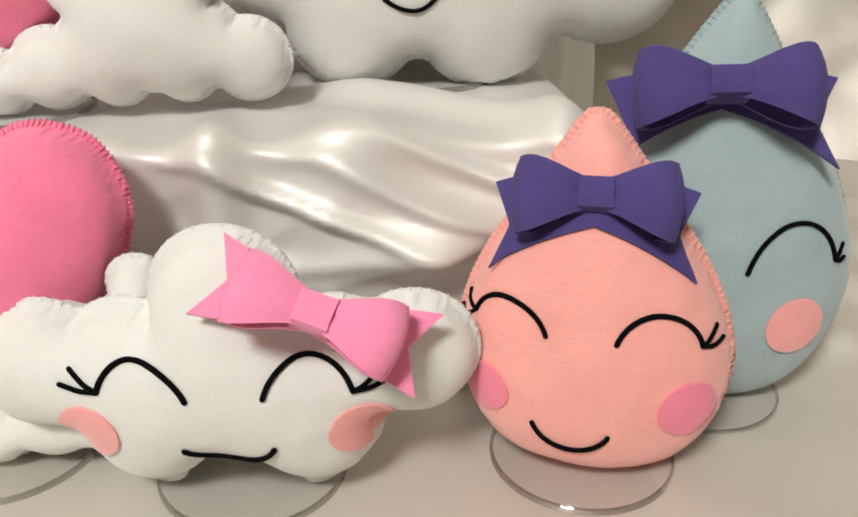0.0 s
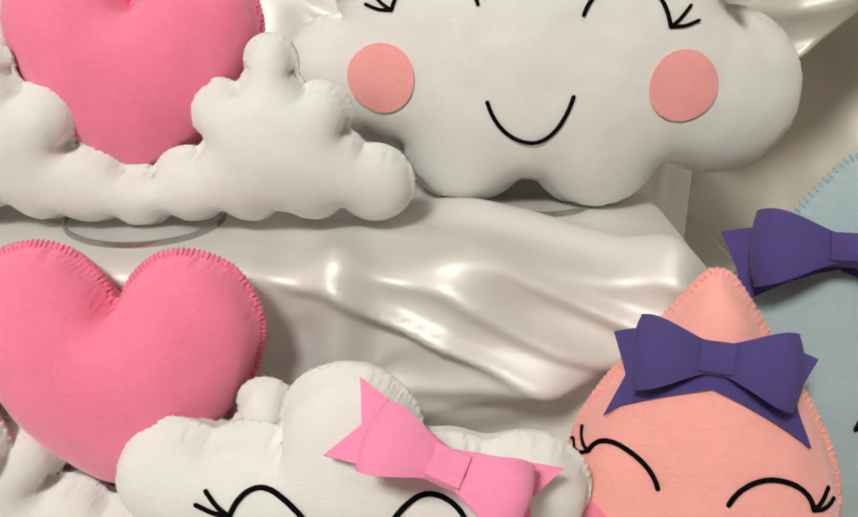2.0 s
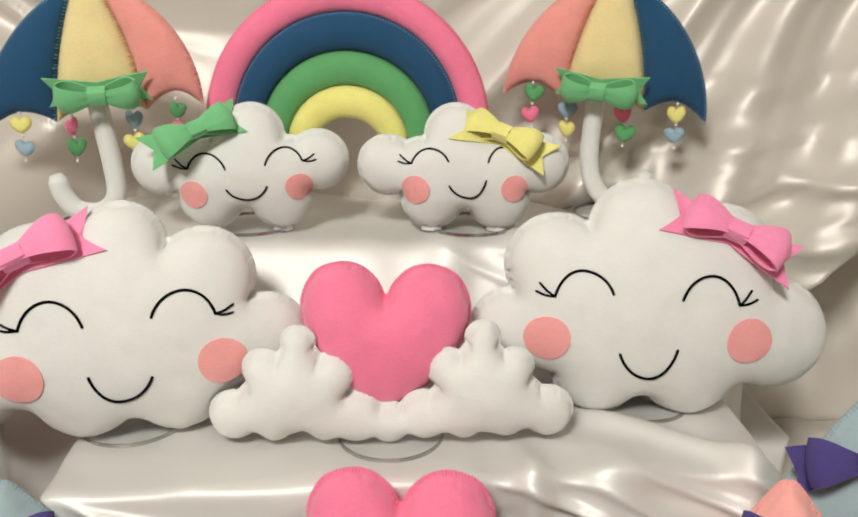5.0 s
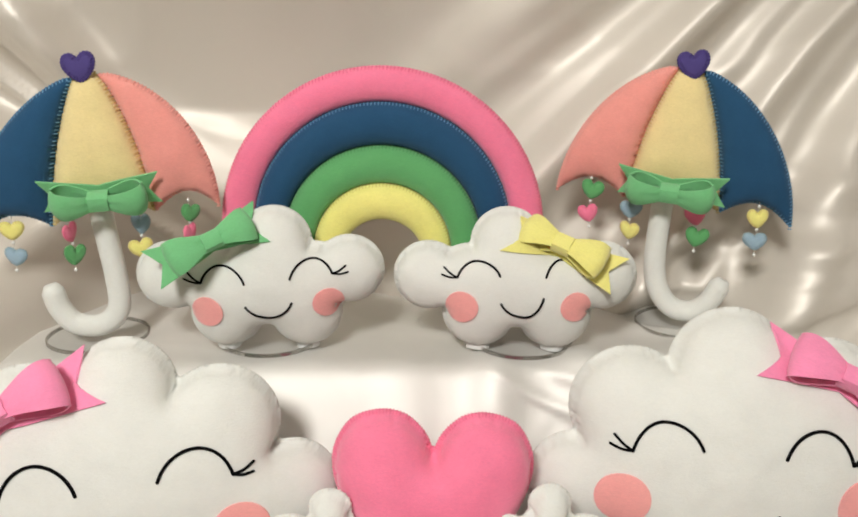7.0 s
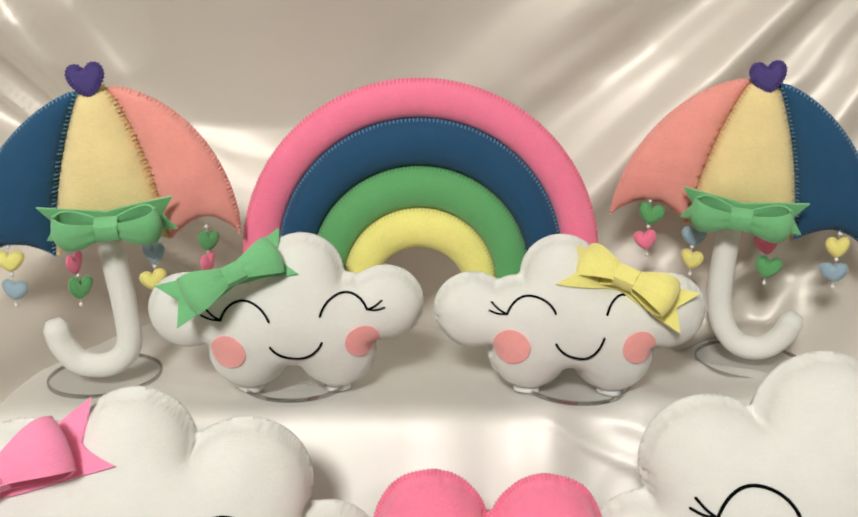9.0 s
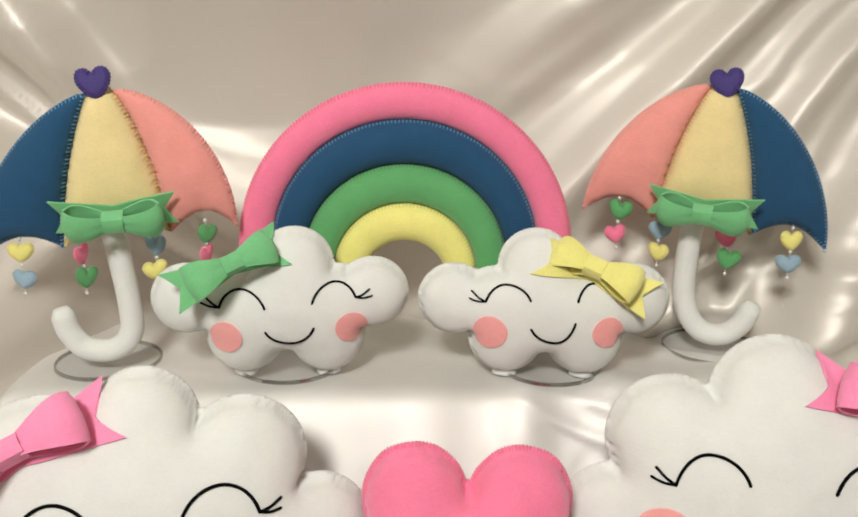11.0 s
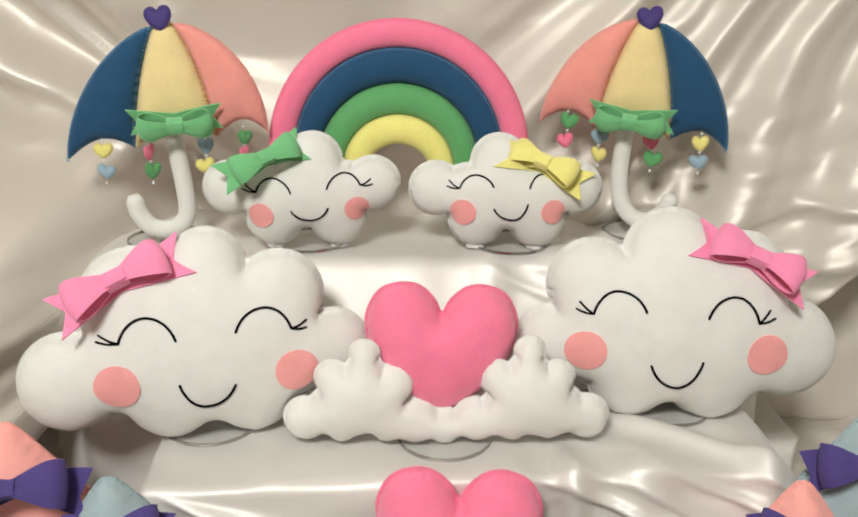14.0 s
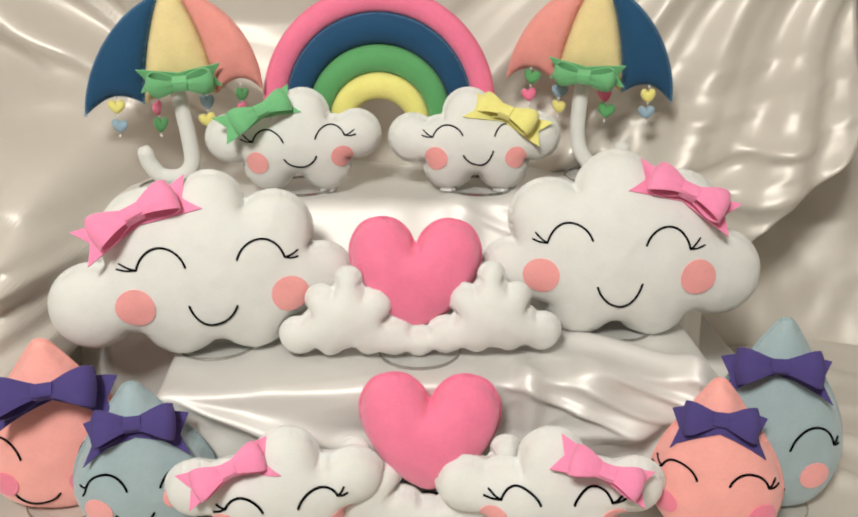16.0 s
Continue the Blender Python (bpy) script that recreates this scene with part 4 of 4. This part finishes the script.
BANK = [(-0.1385, 0.0275, 0.024), (-0.0794, 0.0971, 0.016), (-0.1109, 0.0717, 0.0195), (-0.0486, 0.068, 0.0208), (-0.0792, 0.0531, 0.0295), 
        (-0.1026, 0.0204, 0.0187), (-0.0581, 0.023, 0.02), (-0.0294, 0.0271, 0.0252), (0.0308, 0.0282, 0.0239), (0.0818, 0.102, 0.016), 
        (0.0513, 0.0729, 0.0194), (0.1098, 0.0745, 0.0183), (0.081, 0.0557, 0.0294), (0.0657, 0.024, 0.0188), (0.1037, 0.026, 0.0188), 
        (0.14, 0.032, 0.0245), (-0.0794, 0.078, 0.021), (0.0815, 0.082, 0.021), (-0.0005, 0.02, 0.0205), (-0.112, 0.038, 0.026), 
        (-0.088, 0.038, 0.027), (-0.06, 0.037, 0.027), (0.06, 0.038, 0.027), (0.088, 0.04, 0.027), (0.114, 0.041, 0.026)]


def heart_on_clouds(m, heart_m, label, seed):
    """A stuffed heart standing behind a low bank of stuffed clouds."""
    thing = empty("heart_cushion", m, label, "cushion", "hearts on clouds")
    stuffed("cloud_bank", thing, WHITE, dist_circles(BANK, 0.002), box_of(BANK), outline_circles(BANK, 0.0046, 0.002), THREAD, 0.74, 0.0018, 0.7, "white felt bank of clouds", seed, 0.0018, thick=0.00034)
    poly = heart_outline(0.0770, 0.1385, 0.107)
    s, body = stuffed("heart", thing, HEART_PINK, dist_polygon(poly), poly_box(poly), outline_polygon(poly, 0.0027), THREAD_PINK, 0.68, 0.0019, 0.8, "plump rose pink felt heart", seed + 1, inside=0.0026, thick=0.00046)
    body.matrix_local = heart_m
    return thing


heart_on_clouds(pose(-0.241, 0.467, 0.161, 0, 0, 4), pose(-0.0075, 0.025, 0.0200, -4, 2, 0), "pink felt heart cushion rising behind white felt clouds", 5)
disc(-0.241, 0.470, 0.1632)

# ---- table: front row ----
heart_on_clouds(pose(-0.223, 0.360, 0.006, 0, 0, 2), pose(-0.001, 0.014, 0.0390, -4, 1, 0), "pink felt heart cushion rising behind white felt clouds", 7)
disc(-0.223, 0.362, 0.0085)
FRONT_R = [(-0.004, 0.1085, 0.0355), (-0.0920, 0.0735, 0.0335), (0.0830, 0.0800, 0.0320), (-0.0425, 0.0440, 0.0345), (0.0345, 0.0440, 0.0345), (-0.002, 0.0730, 0.0450), (-0.052, 0.076, 0.032), (0.046, 0.077, 0.032)]
cloud_cushion(pose(-0.09, 0.342, 0.004, 0, 0, 0), FRONT_R,
              dict(e1=((-0.0558, 0.0783), (-0.0401, 0.0926), (-0.0158, 0.0766)),
                   l1=((-0.0734, 0.0801), (-0.0687, 0.0869)),
                   e2=((0.0565, 0.0774), (0.0366, 0.0947), (0.0179, 0.0782)),
                   l2=((0.0714, 0.0821), (0.0662, 0.085)),
                   m=((-0.0206, 0.0475), (0.0049, 0.039), (0.0204, 0.0491)),
                   c=((-0.0634, 0.0556, 0.0147), (0.0601, 0.0542, 0.015))),
              0.67, BOW_PINK, (-0.046, 0.295, 0.126, 10, 44, -26, 0.034, 0.017), "small white felt cloud cushion with a smiling face and pink bow", "small cloud cushions", 0.0014, seed=8, pads=((-0.0425, 0.0110), (0.0345, 0.0110)))
cloud_cushion(pose(-0.38, 0.322, 0.004, 0, 0, 10), SMALL_CLOUD,
              dict(e1=((-0.0498, 0.0748), (-0.0335, 0.087), (-0.0126, 0.0713)),
                   l1=((-0.0625, 0.0701), (-0.0589, 0.0791)),
                   e2=((0.063, 0.0814), (0.0458, 0.0928), (0.023, 0.0733)),
                   l2=((0.073, 0.0818), (0.0694, 0.0888)),
                   m=((-0.0154, 0.0527), (0.0041, 0.0407), (0.0244, 0.0517)),
                   c=((0.0678, 0.0453, 0.0148), (-0.0527, 0.0529, 0.0148))),
              0.67, BOW_PINK, (-0.418, 0.284, 0.119, 12, 46, 23, 0.034, 0.0172), "small white felt cloud cushion with a smiling face and pink bow", "small cloud cushions", 0.0014, seed=9, pads=((-0.0345, 0.0110), (0.0385, 0.0110)))
disc(-0.09, 0.345, 0.0085)
disc(-0.38, 0.325, 0.0085)

drop_cushion(pose(0.083, 0.360, 0.008, -5, 0, -12), 0.0690, 0.184, -0.008, PEACH, THREAD_PEACH,
             dict(e1=((-0.0573, 0.0887), (-0.0427, 0.1003), (-0.0229, 0.0862)),
                   l1=((-0.0677, 0.0803), (-0.063, 0.091)),
                   e2=((0.0473, 0.0839), (0.026, 0.0998), (0.0087, 0.0866)),
                   l2=((0.0575, 0.0844), (0.0533, 0.0915)),
                   m=((-0.0266, 0.0391), (-0.0068, 0.0252), (0.0092, 0.036)),
                   c=((0.0444, 0.0525, 0.014), (-0.0528, 0.0515, 0.0136))),
             CHEEK_PINK, (0.0747, 0.350, 0.1560, -12, 34, 1, 0.0342, 0.0184), "peach felt raindrop cushion with a smiling face and purple bow", 12)
disc(0.080, 0.357, 0.0085)
drop_cushion(pose(0.153, 0.422, 0.008, -4, 0, -5), 0.079, 0.227, 0.004, GREY_BLUE, THREAD_GREY,
             dict(e1=((-0.065, 0.112), (-0.048, 0.129), (-0.025, 0.104)),
                   e2=((0.0597, 0.0967), (0.0367, 0.1186), (0.0121, 0.0927)),
                   l2=((0.0638, 0.1045), (0.0658, 0.097)),
                   m=((-0.0295, 0.0405), (-0.0012, 0.0204), (0.0128, 0.0439)),
                   c=((0.0427, 0.0614, 0.0161), (-0.058, 0.0715, 0.0161))),
             CHEEK, (0.1425, 0.399, 0.1930, -12, 33, 4, 0.0406, 0.0203), "grey-blue felt raindrop cushion with a smiling face and purple bow", 13, 0.55)
disc(0.157, 0.419, 0.0085)
drop_cushion(pose(-0.527, 0.336, 0.008, -4, 0, 15), 0.0760, 0.176, -0.006, GREY_BLUE, THREAD_GREY,
             dict(e1=((-0.0551, 0.0775), (-0.032, 0.0935), (-0.0136, 0.0747)),
                   l1=((-0.062, 0.0781), (-0.0602, 0.0668)),
                   e2=((0.0648, 0.0786), (0.0432, 0.0936), (0.0193, 0.0746)),
                   l2=((0.068, 0.0757), (0.0621, 0.0866)),
                   m=((-0.028, 0.045), (-0.008, 0.033), (0.01, 0.045)),
                   c=((-0.0461, 0.0496, 0.015), (0.036, 0.062, 0.015))),
             CHEEK, (-0.5217, 0.313, 0.15, 16, 42, 0, 0.0385, 0.02), "grey-blue felt raindrop cushion with a smiling face and purple bow", 14)
disc(-0.527, 0.338, 0.0085)
drop_cushion(pose(-0.640, 0.372, 0.008, -4, 0, 15), 0.085, 0.204, -0.006, PEACH, THREAD_PEACH,
             dict(e1=((-0.066, 0.0885), (-0.0519, 0.1088), (-0.031, 0.0836)),
                   e2=((0.0564, 0.0673), (0.0409, 0.0983), (0.0261, 0.0727)),
                   m=((-0.0443, 0.0367), (-0.0256, 0.0223), (0.0019, 0.0355)),
                   c=((-0.055, 0.0512, 0.016), (0.03, 0.05, 0.016))),
             CHEEK_PINK, (-0.614, 0.325, 0.178, 8, 40, 6, 0.048, 0.0222), "peach felt raindrop cushion with a smiling face and purple bow", 15, 0.55)
disc(-0.640, 0.375, 0.0085)
